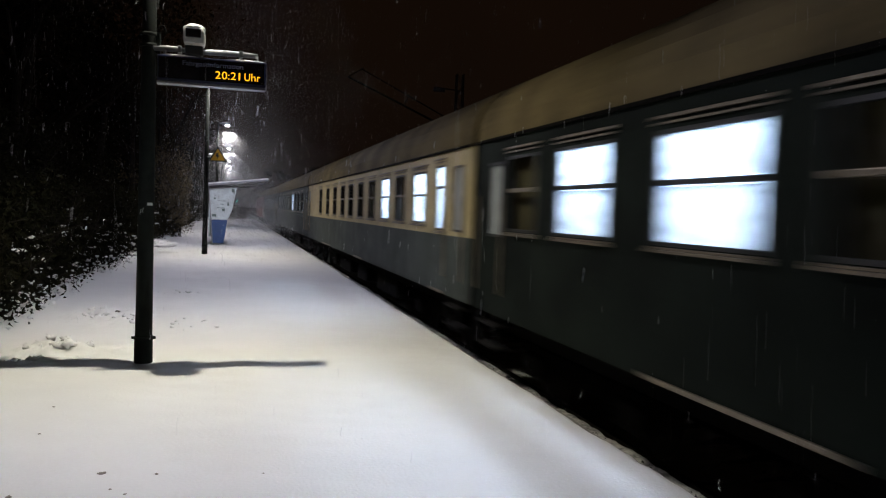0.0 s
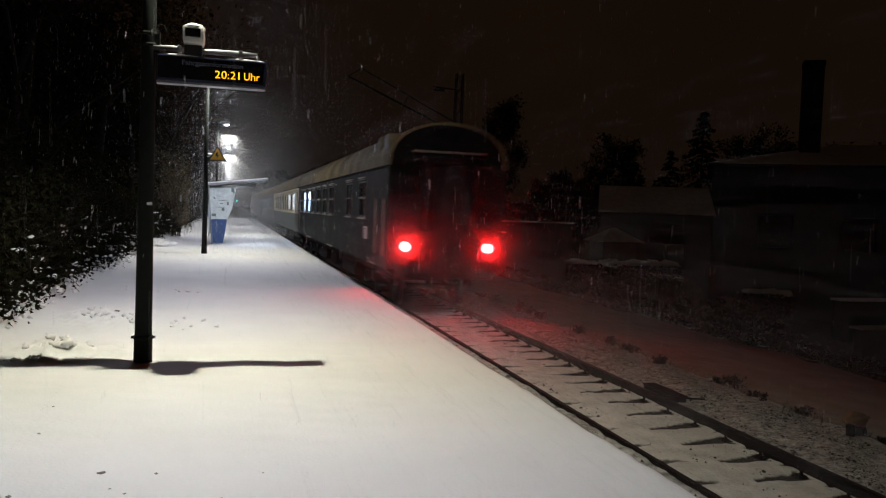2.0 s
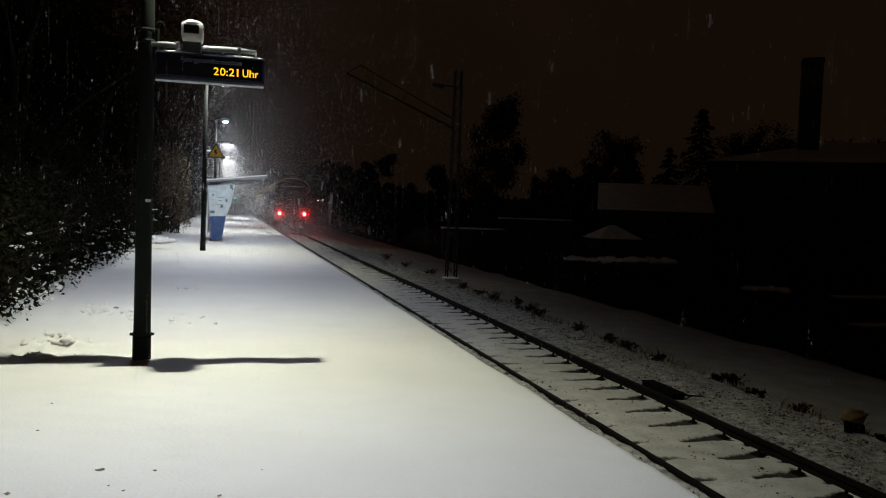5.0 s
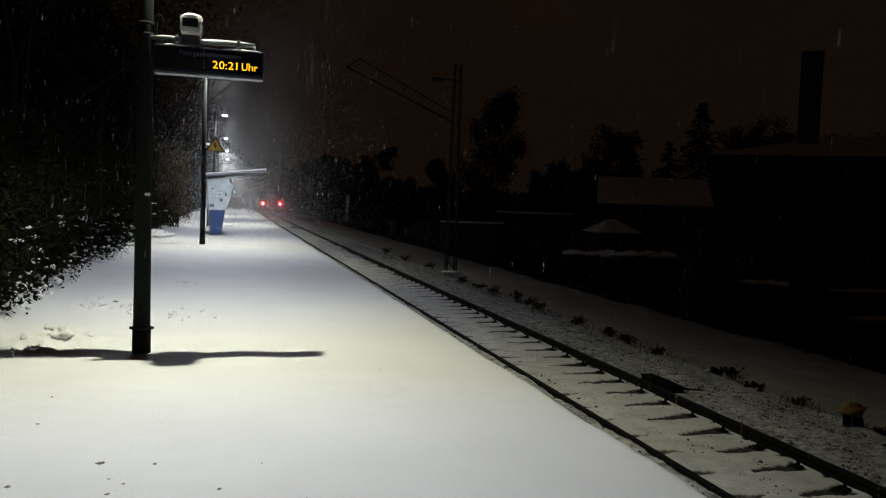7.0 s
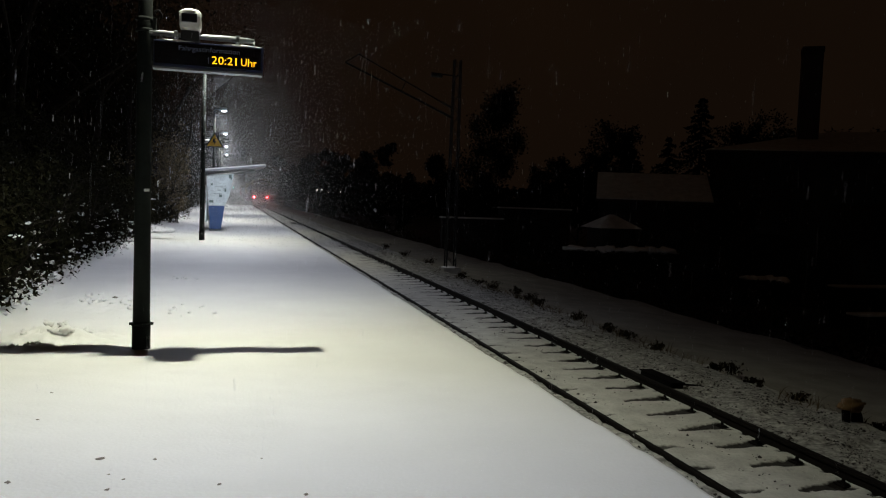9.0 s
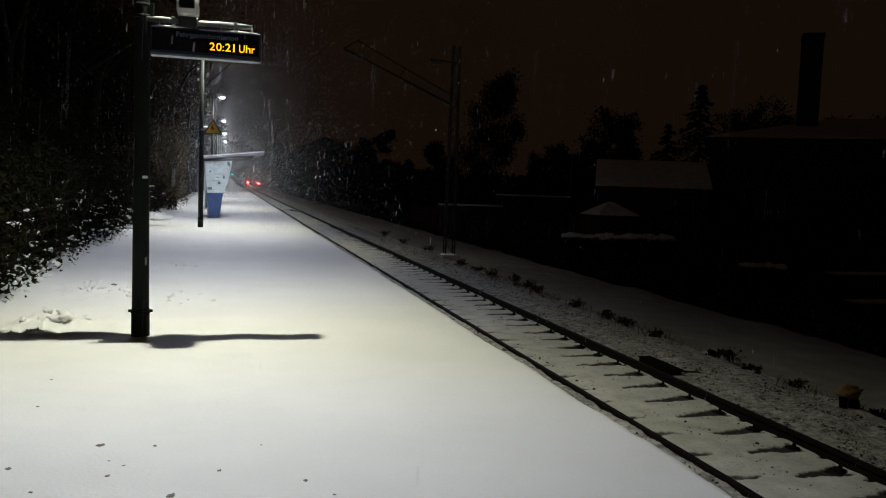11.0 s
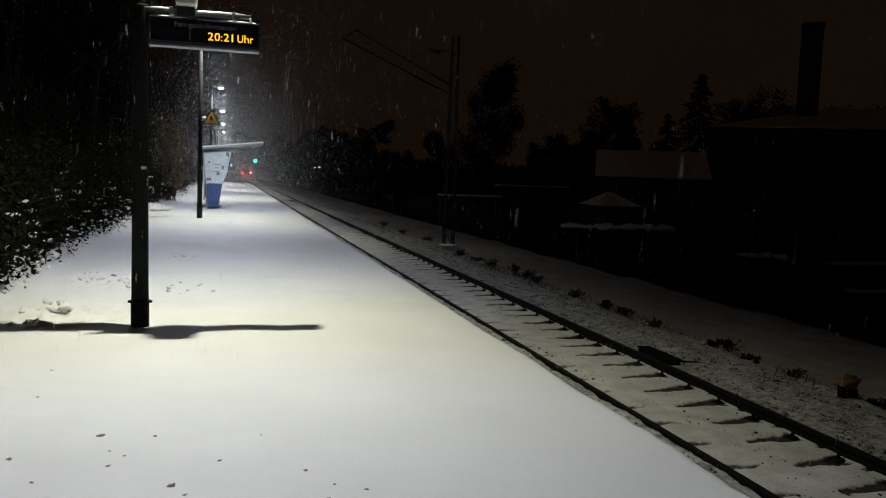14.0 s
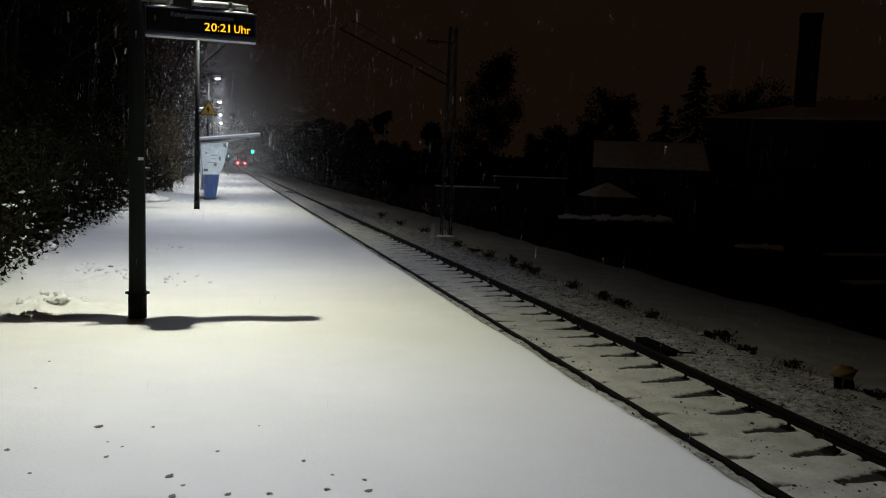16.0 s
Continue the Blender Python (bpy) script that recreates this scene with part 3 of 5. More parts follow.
# ---- the hanging departure sign and the camera above it ----
def words(name, text, size, at, material, parent, depth=0.002, width=None):
    c = bpy.data.curves.new(name, "FONT")
    c.body, c.size, c.extrude = text, size, depth
    tmp = bpy.data.objects.new(name, c)
    scene.collection.objects.link(tmp)
    bpy.context.view_layer.update()
    me = bpy.data.meshes.new_from_object(tmp.evaluated_get(bpy.context.evaluated_depsgraph_get()))
    bpy.data.objects.remove(tmp)
    xs = [v.co.x for v in me.vertices]
    k = width / (max(xs) - min(xs)) if width else 1
    for v in me.vertices:
        v.co.x = (v.co.x - min(xs)) * k
    bm = bmesh.new()
    bm.from_mesh(me)
    bmesh.ops.remove_doubles(bm, verts=bm.verts[:], dist=0.00002)
    bm.to_mesh(me)
    bm.free()
    me.materials.clear()
    me.materials.append(material)
    o = new(name, me)
    o.parent = parent
    o.matrix_local = at
    return o


SIGN_Y = 9.24
sign = thing("departure_sign", pose(-0.245, SIGN_Y, 3.275), "dark blue hanging passenger information display with amber digits", "display sign")
bm = bmesh.new()
box(bm, -0.570, 0.585, -0.075, 0.075, -0.155, 0.126, 0.010)
part("housing", bm, NAVY, sign)
bm = bmesh.new()
box(bm, -0.575, 0.580, -0.078, 0.078, -0.182, -0.158, 0.004)
part("lower_rail", bm, GALV, sign, "pale aluminium lower edge")
bm = bmesh.new()
box(bm, -0.56, 0.56, -0.079, -0.0755, -0.125, 0.105, 0.0)
part("screen", bm, DARK_GLASS, sign, "dark glass screen")
words("heading_text", "Fahrgastinformation", 0.072, pose(-0.31, -0.082, 0.030, 90), DIM_TEXT, sign, width=0.64)
for ch, cx, cw in zip("20:21Uhr", (0.035, 0.105, 0.172, 0.200, 0.284, 0.347, 0.420, 0.482), (0.056, 0.056, 0.013, 0.056, 0.016, 0.060, 0.048, 0.034)):
    tagged(words("character", ch, 0.118, pose(cx, -0.083, -0.092, 90), AMBER, sign, 0.0015, width=cw), "glowing amber character")
for x in (-0.50, 0.48):
    bm = bmesh.new()
    tube(bm, (x, 0, 0.12), (x, 0, 0.2), 0.014, 0.014, 8)
    part("hanger", bm, GALV, sign)
for x0, x1 in ((-0.57, -0.13), (0.13, 0.575)):
    bm = bmesh.new()
    lump(bm, ((x0 + x1) / 2, -0.01, 0.128), (x1 - x0) / 2, 0.075, 0.020, 14, 0.05)
    part("snow_strip", bm, SNOW, sign, "narrow strip of snow")
arm = thing("sign_arm", pose(POLE_X, SIGN_Y, 3.475), "galvanised double-tube arm with snow on top", "bracket")
for dy in (-0.05, 0.05):
    bm = bmesh.new()
    tube(bm, (0.06, dy, 0), (1.16, dy, 0), 0.018, 0.018, 10)
    part("arm_tube", bm, GALV, arm)
for x in (0.33, 0.98):
    bm = bmesh.new()
    box(bm, x - 0.02, x + 0.02, -0.08, 0.08, -0.035, 0.035, 0.006)
    part("crossplate", bm, GALV, arm)
for x0, x1 in ((0.10, 0.36), (0.56, 1.15)):
    bm = bmesh.new()
    lump(bm, ((x0 + x1) / 2, 0, 0.020), (x1 - x0) / 2, 0.06, 0.012, 14, 0.06)
    part("snow_strip", bm, SNOW, arm, "thin snow on the arm")

cctv = thing("security_camera", pose(-0.44, 9.20, 3.50), "white domed camera housing wearing a thick snow cap", "camera")
bm = bmesh.new()
box(bm, -0.112, 0.115, -0.17, 0.17, 0.02, 0.205, 0.055)
part("housing", bm, WHITE_PLASTIC, cctv)
bm = bmesh.new()
box(bm, -0.085, 0.076, -0.182, -0.164, 0.085, 0.178, 0.007)
part("window", bm, DARK_GLASS, cctv, "dark front window")
bm = bmesh.new()
lump(bm, (0, 0.0, 0.205), 0.122, 0.175, 0.05, 14, 0.08)
part("snow_cap", bm, SNOW, cctv, "thick rounded cap of snow")
bm = bmesh.new()
box(bm, -0.095, 0.095, -0.07, 0.07, -0.09, 0.02, 0.015)
part("foot", bm, BLACK_PAINT, cctv, "black mounting foot")


# ---- warning sign on the second pole ----
warn = thing("warning_sign", pose(-0.53, 29.66, 3.33), "yellow triangular warning sign with black border", "sign")
bm = bmesh.new()
prism(bm, [(-0.33, 0), (0.33, 0), (0, 0.56)], 1, -0.012, 0.012)
part("border", bm, BLACK_PAINT, warn, "black border")
bm = bmesh.new()
prism(bm, [(-0.25, 0.045), (0.25, 0.045), (0, 0.47)], 1, -0.020, -0.0125)
part("face", bm, YELLOW, warn, "yellow face")
bm = bmesh.new()
prism(bm, [(-0.05, 0.30), (0.03, 0.32), (0.0, 0.22), (0.06, 0.22), (-0.03, 0.08), (-0.01, 0.18), (-0.07, 0.17)], 1, -0.025, -0.0205)
part("symbol", bm, BLACK_PAINT, warn, "black bolt symbol")
bm = bmesh.new()
tube(bm, (-0.36, 0.12, 0.16), (0.15, 0.03, 0.16), 0.018, 0.018, 8)
part("bracket", bm, GALV, warn)
hook = thing("side_bracket", pose(POLE_X, 29.84, 3.56), "short bracket topped with snow on the lamp pole", "bracket")
bm = bmesh.new()
tube(bm, (0.05, 0, 0), (0.25, -0.05, -0.02), 0.02, 0.02, 8)
part("bar", bm, GALV, hook)
bm = bmesh.new()
lump(bm, (0.16, -0.03, 0.025), 0.12, 0.04, 0.03, 8, 0.1)
part("snow_cap", bm, SNOW, hook, "snow")


# ---- the shelter ----
SH_Y = 36.8
shelter = thing("waiting_shelter", pose(0, SH_Y, 0), "shelter with frosty scribbled glass, blue panel and tilted snowy roof", "shelter")
for k, yy in enumerate((0.0, 4.2)):
    bm = bmesh.new()
    prism(bm, [(-0.98, 2.50), (-0.86, 1.12), (-0.17, 1.12), (0.03, 1.62), (0.20, 2.56)], 1, yy - 0.02, yy + 0.02)
    g = part("side_glass", bm, MILKY, shelter, "milky frosted glass side covered in scribbles")
    bm = bmesh.new()
    prism(bm, [(-0.86, 1.10), (-0.77, 0.06), (-0.33, 0.06), (-0.19, 1.10)], 1, yy - 0.035, yy + 0.035)
    part("blue_panel", bm, BLUE, shelter, "blue lower panel")
    bm = bmesh.new()
    tube(bm, (-1.0, yy, 2.6), (-0.80, yy, 0.0), 0.03, 0.03, 8)
    part("post", bm, GALV, shelter)
    bm = bmesh.new()
    tube(bm, (-0.92, yy, 2.52), (1.15, yy, 2.78), 0.035, 0.028, 8)
    part("roof_arm", bm, GALV, shelter)
    if k == 0:
        for a, b, c, d in ((-0.02, 2.36, 0.10, 2.52), (0.06, 2.30, 0.12, 2.40), (-0.85, 1.25, -0.66, 1.36), (-0.60, 1.95, -0.28, 1.97), (-0.5, 1.80, -0.35, 1.83), (-0.42, 1.5, -0.30, 1.62), (-0.66, 1.64, -0.3, 1.66), (-0.78, 2.02, -0.70, 2.10), (-0.2, 1.75, -0.12, 1.9)):
            bm = bmesh.new()
            box(bm, a, c, -0.026, -0.0215, b, d)
            part("scribble", bm, SCRIBBLE, g, "dark scribbled mark").matrix_parent_inverse = Matrix()
bm = bmesh.new()
box(bm, -0.99, -0.95, 0.04, 4.16, 0.35, 2.5)
part("back_glass", bm, MILKY, shelter, "frosted back wall")
bm = bmesh.new()
prism(bm, [(-1.08, 2.60), (1.58, 2.94), (1.58, 3.00), (-1.08, 2.68)], 1, -0.35, 4.55)
part("roof", bm, ROOF_GREY, shelter, "grey sheet roof")
bm = bmesh.new()
prism(bm, [(-1.07, 2.684), (1.57, 3.004), (1.54, 3.05), (0.3, 2.90), (-1.04, 2.735)], 1, -0.33, 4.53)
part("roof_snow", bm, SNOW, shelter, "even layer of snow")
bm = bmesh.new()
box(bm, -0.82, -0.42, 0.5, 3.7, 0.42, 0.47, 0.01)
for yy in (0.8, 3.4):
    box(bm, -0.66, -0.58, yy - 0.03, yy + 0.03, 0.0, 0.43)
part("bench", bm, GALV, shelter, "metal bench")


# ---- small things lying on the platform ----
def clods():
    r = np.random.RandomState(9)
    spots = [(-0.78, 5.52, 0.032), (-0.44, 5.45, 0.016), (-0.69, 5.2, 0.012), (-0.66, 4.94, 0.018), (-0.59, 5.1, 0.012), (-0.02, 4.95, 0.016), (0.48, 4.67, 0.018), (-0.28, 4.59, 0.03), (-0.2, 4.44, 0.016), (-0.25, 4.3, 0.026), (0.04, 4.27, 0.022), (0.25, 4.22, 0.02), (0.56, 4.21, 0.02), (0.79, 4.15, 0.026), (0.62, 4.42, 0.013), (0.79, 4.32, 0.016), (-1.39, 6.59, 0.014), (-1.45, 7.4, 0.014), (-1.25, 5.16, 0.022), (-1.04, 4.75, 0.014), (0.25, 5.41, 0.01), (-1.73, 13.5, 0.05)]
    for x, y, s in spots:
        bm = bmesh.new()
        lump(bm, (0, 0, 0), s * 0.85, s * 0.6, s * 0.28, 9, 1.0)
        o = solid("clod", bm, CLOD, "small dark frozen clod half sunk in the snow", "clod", group="clods on the platform")
        o.matrix_world = pose(x, y, float(platform_height(np.array([x]), np.array([y]))[0]) + 0.001, 0, 0, r.uniform(0, 180))


clods()


def snow_chunks():
    r = np.random.RandomState(19)
    for cx, cy, sx, sy, n, s in ((-1.95, 10.0, 0.34, 0.2, 26, 0.055), (-1.75, 13.2, 0.55, 0.5, 34, 0.05), (-1.0, 16.5, 0.45, 0.22, 14, 0.035), (-0.55, 12.3, 0.4, 0.35, 12, 0.03), (-2.3, 9.5, 0.45, 0.06, 12, 0.04)):
        for _ in range(n):
            x, y = cx + r.uniform(-1, 1) * sx, cy + r.normal() * sy * 0.7
            q = s * r.uniform(0.35, 1.3)
            bm = bmesh.new()
            lump(bm, (0, 0, 0), q, q * r.uniform(0.6, 1.0), q * r.uniform(0.5, 0.8), 8, 1.6)
            o = solid("snow_chunk", bm, SNOW, "loose chunk of kicked-up snow on the platform", "snow chunk", group="kicked-up snow chunks")
            o.matrix_world = pose(x, y, float(platform_height(np.array([x]), np.array([y]))[0]) + 0.15 * q, 0, 0, r.uniform(0, 180))


snow_chunks()
for x, y, sx, sy, sz in ((-2.85, 34.0, 0.4, 0.8, 0.3), (-2.6, 35.2, 0.3, 0.6, 0.22)):
    bm = bmesh.new()
    lump(bm, (0, 0, 0), sx, sy, sz * 0.8, 22, 1.0)
    solid("snow_heap", bm, SNOW, "small trodden heap of loose snow on the platform", "snow heap", group="snow heaps").matrix_world = pose(x, y, 0.0, 0, 0, x * 70)


# ---- beside the track ----
junction = thing("trackside_box", pose(6.0, 9.85, -0.685), "low dark steel trackside box beside the rail", "box")
bm = bmesh.new()
box(bm, -0.14, 0.05, -0.42, 0.42, -0.1, 0.085, 0.02)
part("body", bm, UNDERFRAME, junction)
bm = bmesh.new()
box(bm, -0.15, 0.06, -0.44, 0.44, 0.087, 0.105, 0.008)
part("lid", bm, UNDERFRAME, junction)
bm = bmesh.new()
tube(bm, (0.05, -0.2, 0.03), (0.35, -0.3, 0.02), 0.018, 0.018, 6)
tube(bm, (0.35, -0.3, 0.02), (1.0, -0.75, -0.12), 0.018, 0.018, 6)
part("cable", bm, BLACK_RUBBER, junction)
post = thing("marker_stand", pose(7.62, 8.12, -0.86), "short dark two-legged stand with faded orange cap", "marker")
for dx, lean in ((-0.08, 0.03), (0.08, -0.02)):
    bm = bmesh.new()
    tube(bm, (dx + lean, 0, -0.15), (dx, 0, 0.24), 0.045, 0.055, 9)
    part("leg", bm, UNDERFRAME, post)
bm = bmesh.new()
lump(bm, (0.01, 0, 0.255), 0.175, 0.11, 0.085, 14, 0.5)
part("cap", bm, ORANGE, post, "faded orange cap")
bm = bmesh.new()
bend = [(0.10, 0, 0.20), (0.14, -0.01, 0.12), (0.155, -0.02, 0.03), (0.19, -0.04, -0.03), (0.26, -0.06, -0.055), (0.34, -0.07, -0.06)]
for p, q in zip(bend, bend[1:]):
    tube(bm, p, q, 0.024, 0.024, 7)
part("cable", bm, BLACK_RUBBER, post)



def weed(x, y, w, h, seed):
    """A withered plant: stalks that fork, dark curled leaves and seed heads."""
    r = np.random.RandomState(seed)
    z = float(ground_height(np.array([x]), np.array([y]))[0])
    e = thing("weed", pose(x, y, z - 0.01), "dark withered weed standing in thin snow beside the track", "weed", "weeds beside the track")
    bm = bmesh.new()
    ends = []
    for _ in range(11):
        p = Vector((r.normal() * w * 0.15, r.normal() * w * 0.15, 0))
        q = p + Vector((r.normal() * w * 0.3, r.normal() * w * 0.3, h * r.uniform(0.5, 1.0)))
        tube(bm, p, q, 0.006, 0.004, 4)
        for _ in range(2):
            t = p.lerp(q, r.uniform(0.5, 0.9)) + Vector((r.normal() * w * 0.15, r.normal() * w * 0.15, h * 0.1))
            tube(bm, p.lerp(q, 0.45), t, 0.004, 0.003, 4)
            ends.append(t[:])
        ends.append(q[:])
    part("stalks", bm, BARK, e)
    pts = np.array(ends)[r.randint(0, len(ends), 170)] + r.normal(size=(170, 3)) * w * 0.09
    pts[:, 2] = np.abs(pts[:, 2])
    new("leaves", leaf_mesh("leaves", pts, 0.055, LEAF_BROWN, r, 0.3)).parent = e


wr = np.random.RandomState(61)
for k, (x, y, w, h) in enumerate(((7.94, 11.0, 0.30, 0.26), (7.78, 11.15, 0.2, 0.18), (7.68, 10.14, 0.24, 0.14), (7.35, 21.3, 0.3, 0.34), (7.5, 19.9, 0.25, 0.4), (7.48, 19.0, 0.35, 0.34), (7.55, 18.4, 0.3, 0.25), (7.55, 14.6, 0.3, 0.2), (7.6, 13.9, 0.3, 0.22), (7.5, 12.6, 0.25, 0.16), (7.9, 9.4, 0.25, 0.14), (7.3, 24.5, 0.3, 0.25), (7.5, 29.5, 0.4, 0.3), (7.3, 33, 0.4, 0.35), (7.2, 37, 0.4, 0.4), (8.0, 8.0, 0.25, 0.16), (7.6, 16.2, 0.3, 0.2), (7.4, 22.9, 0.3, 0.22))):
    weed(x, y, w, h * 0.8, 800 + k)

mast = thing("catenary_mast", pose(7.73, 27.33, -0.95), "steel lattice overhead-line mast on a concrete foot", "mast")
bm = bmesh.new()
box(bm, -0.33, 0.33, -0.36, 0.36, -0.2, 0.30, 0.03)
part("footing", bm, CONCRETE, mast, "concrete foot dusted with snow")
bm = bmesh.new()
lump(bm, (0, 0, 0.30), 0.33, 0.36, 0.035, 12, 0.1)
part("snow_cap", bm, SNOW, mast, "snow on the foot")
HM = 7.68
corner = lambda sx, sy, z: (sx * (0.17 - 0.055 * z / HM), sy * (0.15 - 0.05 * z / HM), z)
for sx in (-1, 1):
    for sy in (-1, 1):
        bm = bmesh.new()
        tube(bm, corner(sx, sy, 0.2), corner(sx, sy, HM), 0.030, 0.026, 4)
        part("corner_angle", bm, MAST_STEEL, mast)
for k in range(19):
    z0, z1 = 0.35 + k * 0.385, 0.35 + (k + 1) * 0.385
    s = 1 if k % 2 else -1
    bm = bmesh.new()
    for sy in (-1, 1):
        tube(bm, corner(-s, sy, z0), corner(s, sy, z1), 0.014, 0.014, 4)
    for sx in (-1, 1):
        tube(bm, corner(sx, -s, z0), corner(sx, s, z1), 0.014, 0.014, 4)
    part("lattice_brace", bm, MAST_STEEL, mast)
for name, p, q, r in (("cantilever_tube", (-0.1, 0, 5.62), (-3.98, 0, 7.28), 0.035), ("tie_rod", (-0.1, 0, 5.95), (-3.55, 0, 7.60), 0.022), ("steady_arm", (-3.98, 0, 7.28), (-3.45, 0, 7.62), 0.02), ("drop_rod", (-2.0, 0, 6.44), (-1.85, 0, 6.78), 0.016)):
    bm = bmesh.new()
    tube(bm, p, q, r, r, 8)
    part(name, bm, MAST_STEEL, mast)
for p, q in (((-0.22, 0, 5.67), (-0.55, 0, 5.82)), ((-0.2, 0, 6.0), (-0.5, 0, 6.145))):
    bm = bmesh.new()
    p, q = Vector(p), Vector(q)
    for a in range(6):
        c = p.lerp(q, a / 5)
        tube(bm, c, c + (q - p) * 0.07, 0.07, 0.045, 10)
    part("insulator", bm, BLACK_PAINT, mast)
bm = bmesh.new()
tube(bm, (0, 0, 7.10), (-0.95, 0, 7.16), 0.022, 0.022, 6)
part("feeder_bracket", bm, MAST_STEEL, mast)
bm = bmesh.new()
for a in range(6):
    tube(bm, (-0.55 - a * 0.07, 0, 7.07), (-0.60 - a * 0.07, 0, 7.07), 0.075, 0.05, 10)
part("feeder_insulator", bm, BLACK_PAINT, mast)


def signal(x, y, z, r, label):
    e = thing("railway_signal", pose(x, y, -0.7), label, "railway signal", "railway signals")
    bm = bmesh.new()
    tube(bm, (0, 0.1, 0), (0, 0.1, z + 1.6), 0.08, 0.07, 10)
    part("post", bm, MAST_STEEL, e)
    bm = bmesh.new()
    box(bm, -0.35, 0.35, 0.0, 0.09, z + 0.1, z + 1.4, 0.02)
    part("head", bm, BLACK_PAINT, e, "black signal head")
    bm = bmesh.new()
    tube(bm, (0, -0.12, z + 0.7), (0, 0.0, z + 0.7), r, r, 16)
    part("lens", bm, SIGNAL_GREEN, e, "glowing green lens")


signal(6.85, 202, 3.97, 0.34, "railway signal showing a bright green light")
signal(1.02, 185, 2.6, 0.09, "small distant railway signal showing green")

for x, y, z, s in ((10.6, 100, 2.3, 0.09), (11.2, 100, 2.4, 0.07), (13.6, 100, 2.2, 0.07), (12.1, 101, 2.1, 0.05)):
    e = thing("distant_lamp", pose(x, y, -1.1), "far small lamp shining through the snowfall", "street lamp", "distant lamps")
    hz = z + 1.1
    bm = bmesh.new()
    tube(bm, (0, 0, 0), (0, 0, hz), 0.06, 0.05, 6)
    part("post", bm, MAST_STEEL, e)
    bm = bmesh.new()
    lump(bm, (0, -0.05, hz), s * 0.55, s * 0.55, s * 0.55, 8, 0)
    part("lens", bm, FAR_LAMP, e, "glowing lens")


# ---- shrubs and trees ----
def shrub(x, y, w, d, h, seed, leaves, amber=False, snow=260):
    """A leafy shrub: stems, a ragged crown of single leaves in clumps, snow caught on the low outer leaves."""
    r = np.random.RandomState(seed)
    e = thing("shrub", pose(x, y, -0.05), "amber withered shrub lit by the lamps" if amber else "dark dense shrub with snow caught in its leaves", "shrub", "shrubs along the platform")
    bm = bmesh.new()
    tips = []
    for _ in range(9):
        p = Vector((r.normal() * 0.15, r.normal() * 0.2, -0.1))
        dirn = Vector((r.normal() * 0.35 * w / h, r.normal() * 0.35 * d / h, 1)).normalized()
        rad = 0.035
        for s in range(4):
            q = p + dirn * h * 0.25
            tube(bm, p, q, rad, rad * 0.7, 5, False)
            tips.append(q.copy())
            for _ in range(2):
                s2 = q + Vector((r.normal() * w * 0.22, r.normal() * d * 0.22, abs(r.normal()) * h * 0.1))
                tube(bm, q, s2, rad * 0.4, 0.004, 4, False)
                tips.append(s2)
            dirn = (dirn + Vector((r.normal() * 0.3, r.normal() * 0.3, 0.1))).normalized()
            p, rad = q, rad * 0.7
    part("stem", bm, BARK, e)
    nc = 60
    cc = np.stack([r.uniform(-0.5, 0.5, nc) * w, r.uniform(-0.55, 0.55, nc) * d, r.uniform(0.03, 1, nc) * h], 1)
    lim = np.sqrt(np.clip(1.15 - cc[:, 2] / h, 0.05, 1))
    cc[:, 0] *= lim
    cc[:, 1] *= lim
    cc = np.concatenate([cc, np.array([t[:] for t in tips])])
    pick = r.randint(0, len(cc), leaves)
    pts = cc[pick] + r.normal(size=(leaves, 3)) * (0.095 + 0.03 * h / 2)
    pts[:, 2] = np.abs(pts[:, 2]) + 0.02
    pts = pts[(pts[:, 0] < 0.52 * w - 0.10 + 0.12 * np.sin(pts[:, 1] * 5 + seed))]
    leaves = len(pts)
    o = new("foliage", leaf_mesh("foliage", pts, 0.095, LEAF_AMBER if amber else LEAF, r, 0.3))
    o.parent = e
    # snow only on low leaves towards the platform; higher ones stay snowless to look unlit
    facing = pts[:, 0] / w * 1.3 - pts[:, 2] / h * 2.6 + r.uniform(0, 0.6, leaves)
    top = pts[np.argsort(-facing)[:int(leaves * 0.5)]]
    top = top[r.rand(len(top)) < snow / 4 / max(1, len(top))]
    sp = np.repeat(top, 9, 0) + r.normal(size=(len(top) * 9, 3)) * (0.05, 0.05, 0.018) + (0, 0, 0.02)
    s = new("snow_on_leaves", flake_mesh("snow_on_leaves", sp, 0.026, SNOW, r, 0.5))
    s.parent = e
    tagged(s, "patches of snow caught on leaves")
    bm = bmesh.new()
    for _ in range(20 if snow > 60 else 0):
        q = r.uniform(0.015, 0.075) * r.uniform(0.4, 1)
        lz = 0.03 + abs(r.normal()) * 0.26
        lump(bm, (w * 0.5 - 0.10 + r.uniform(-0.26, 0.14) - 0.3 * lz, r.uniform(-0.5, 0.5) * d, lz), q, q * r.uniform(0.7, 1.2), q * 0.62, 6, 1.0)
    if bm.verts:
        tagged(part("snow_clump", bm, SNOW, e), "snow heaped on the lower twigs and round the foot", kind="stuff")
    return e


rs = np.random.RandomState(31)
y = 4.2
k = 0
while y < 100:
    near = y < 34
    h = rs.uniform(1.5, 2.3)
    shrub(-3.66 + rs.uniform(-0.1, 0.12), y, 1.75, 1.9, h, 100 + k, 4200 if near else 1500, snow=65 if near else 12)
    y += rs.uniform(1.2, 1.5) if near else rs.uniform(3.0, 4.0)
    k += 1
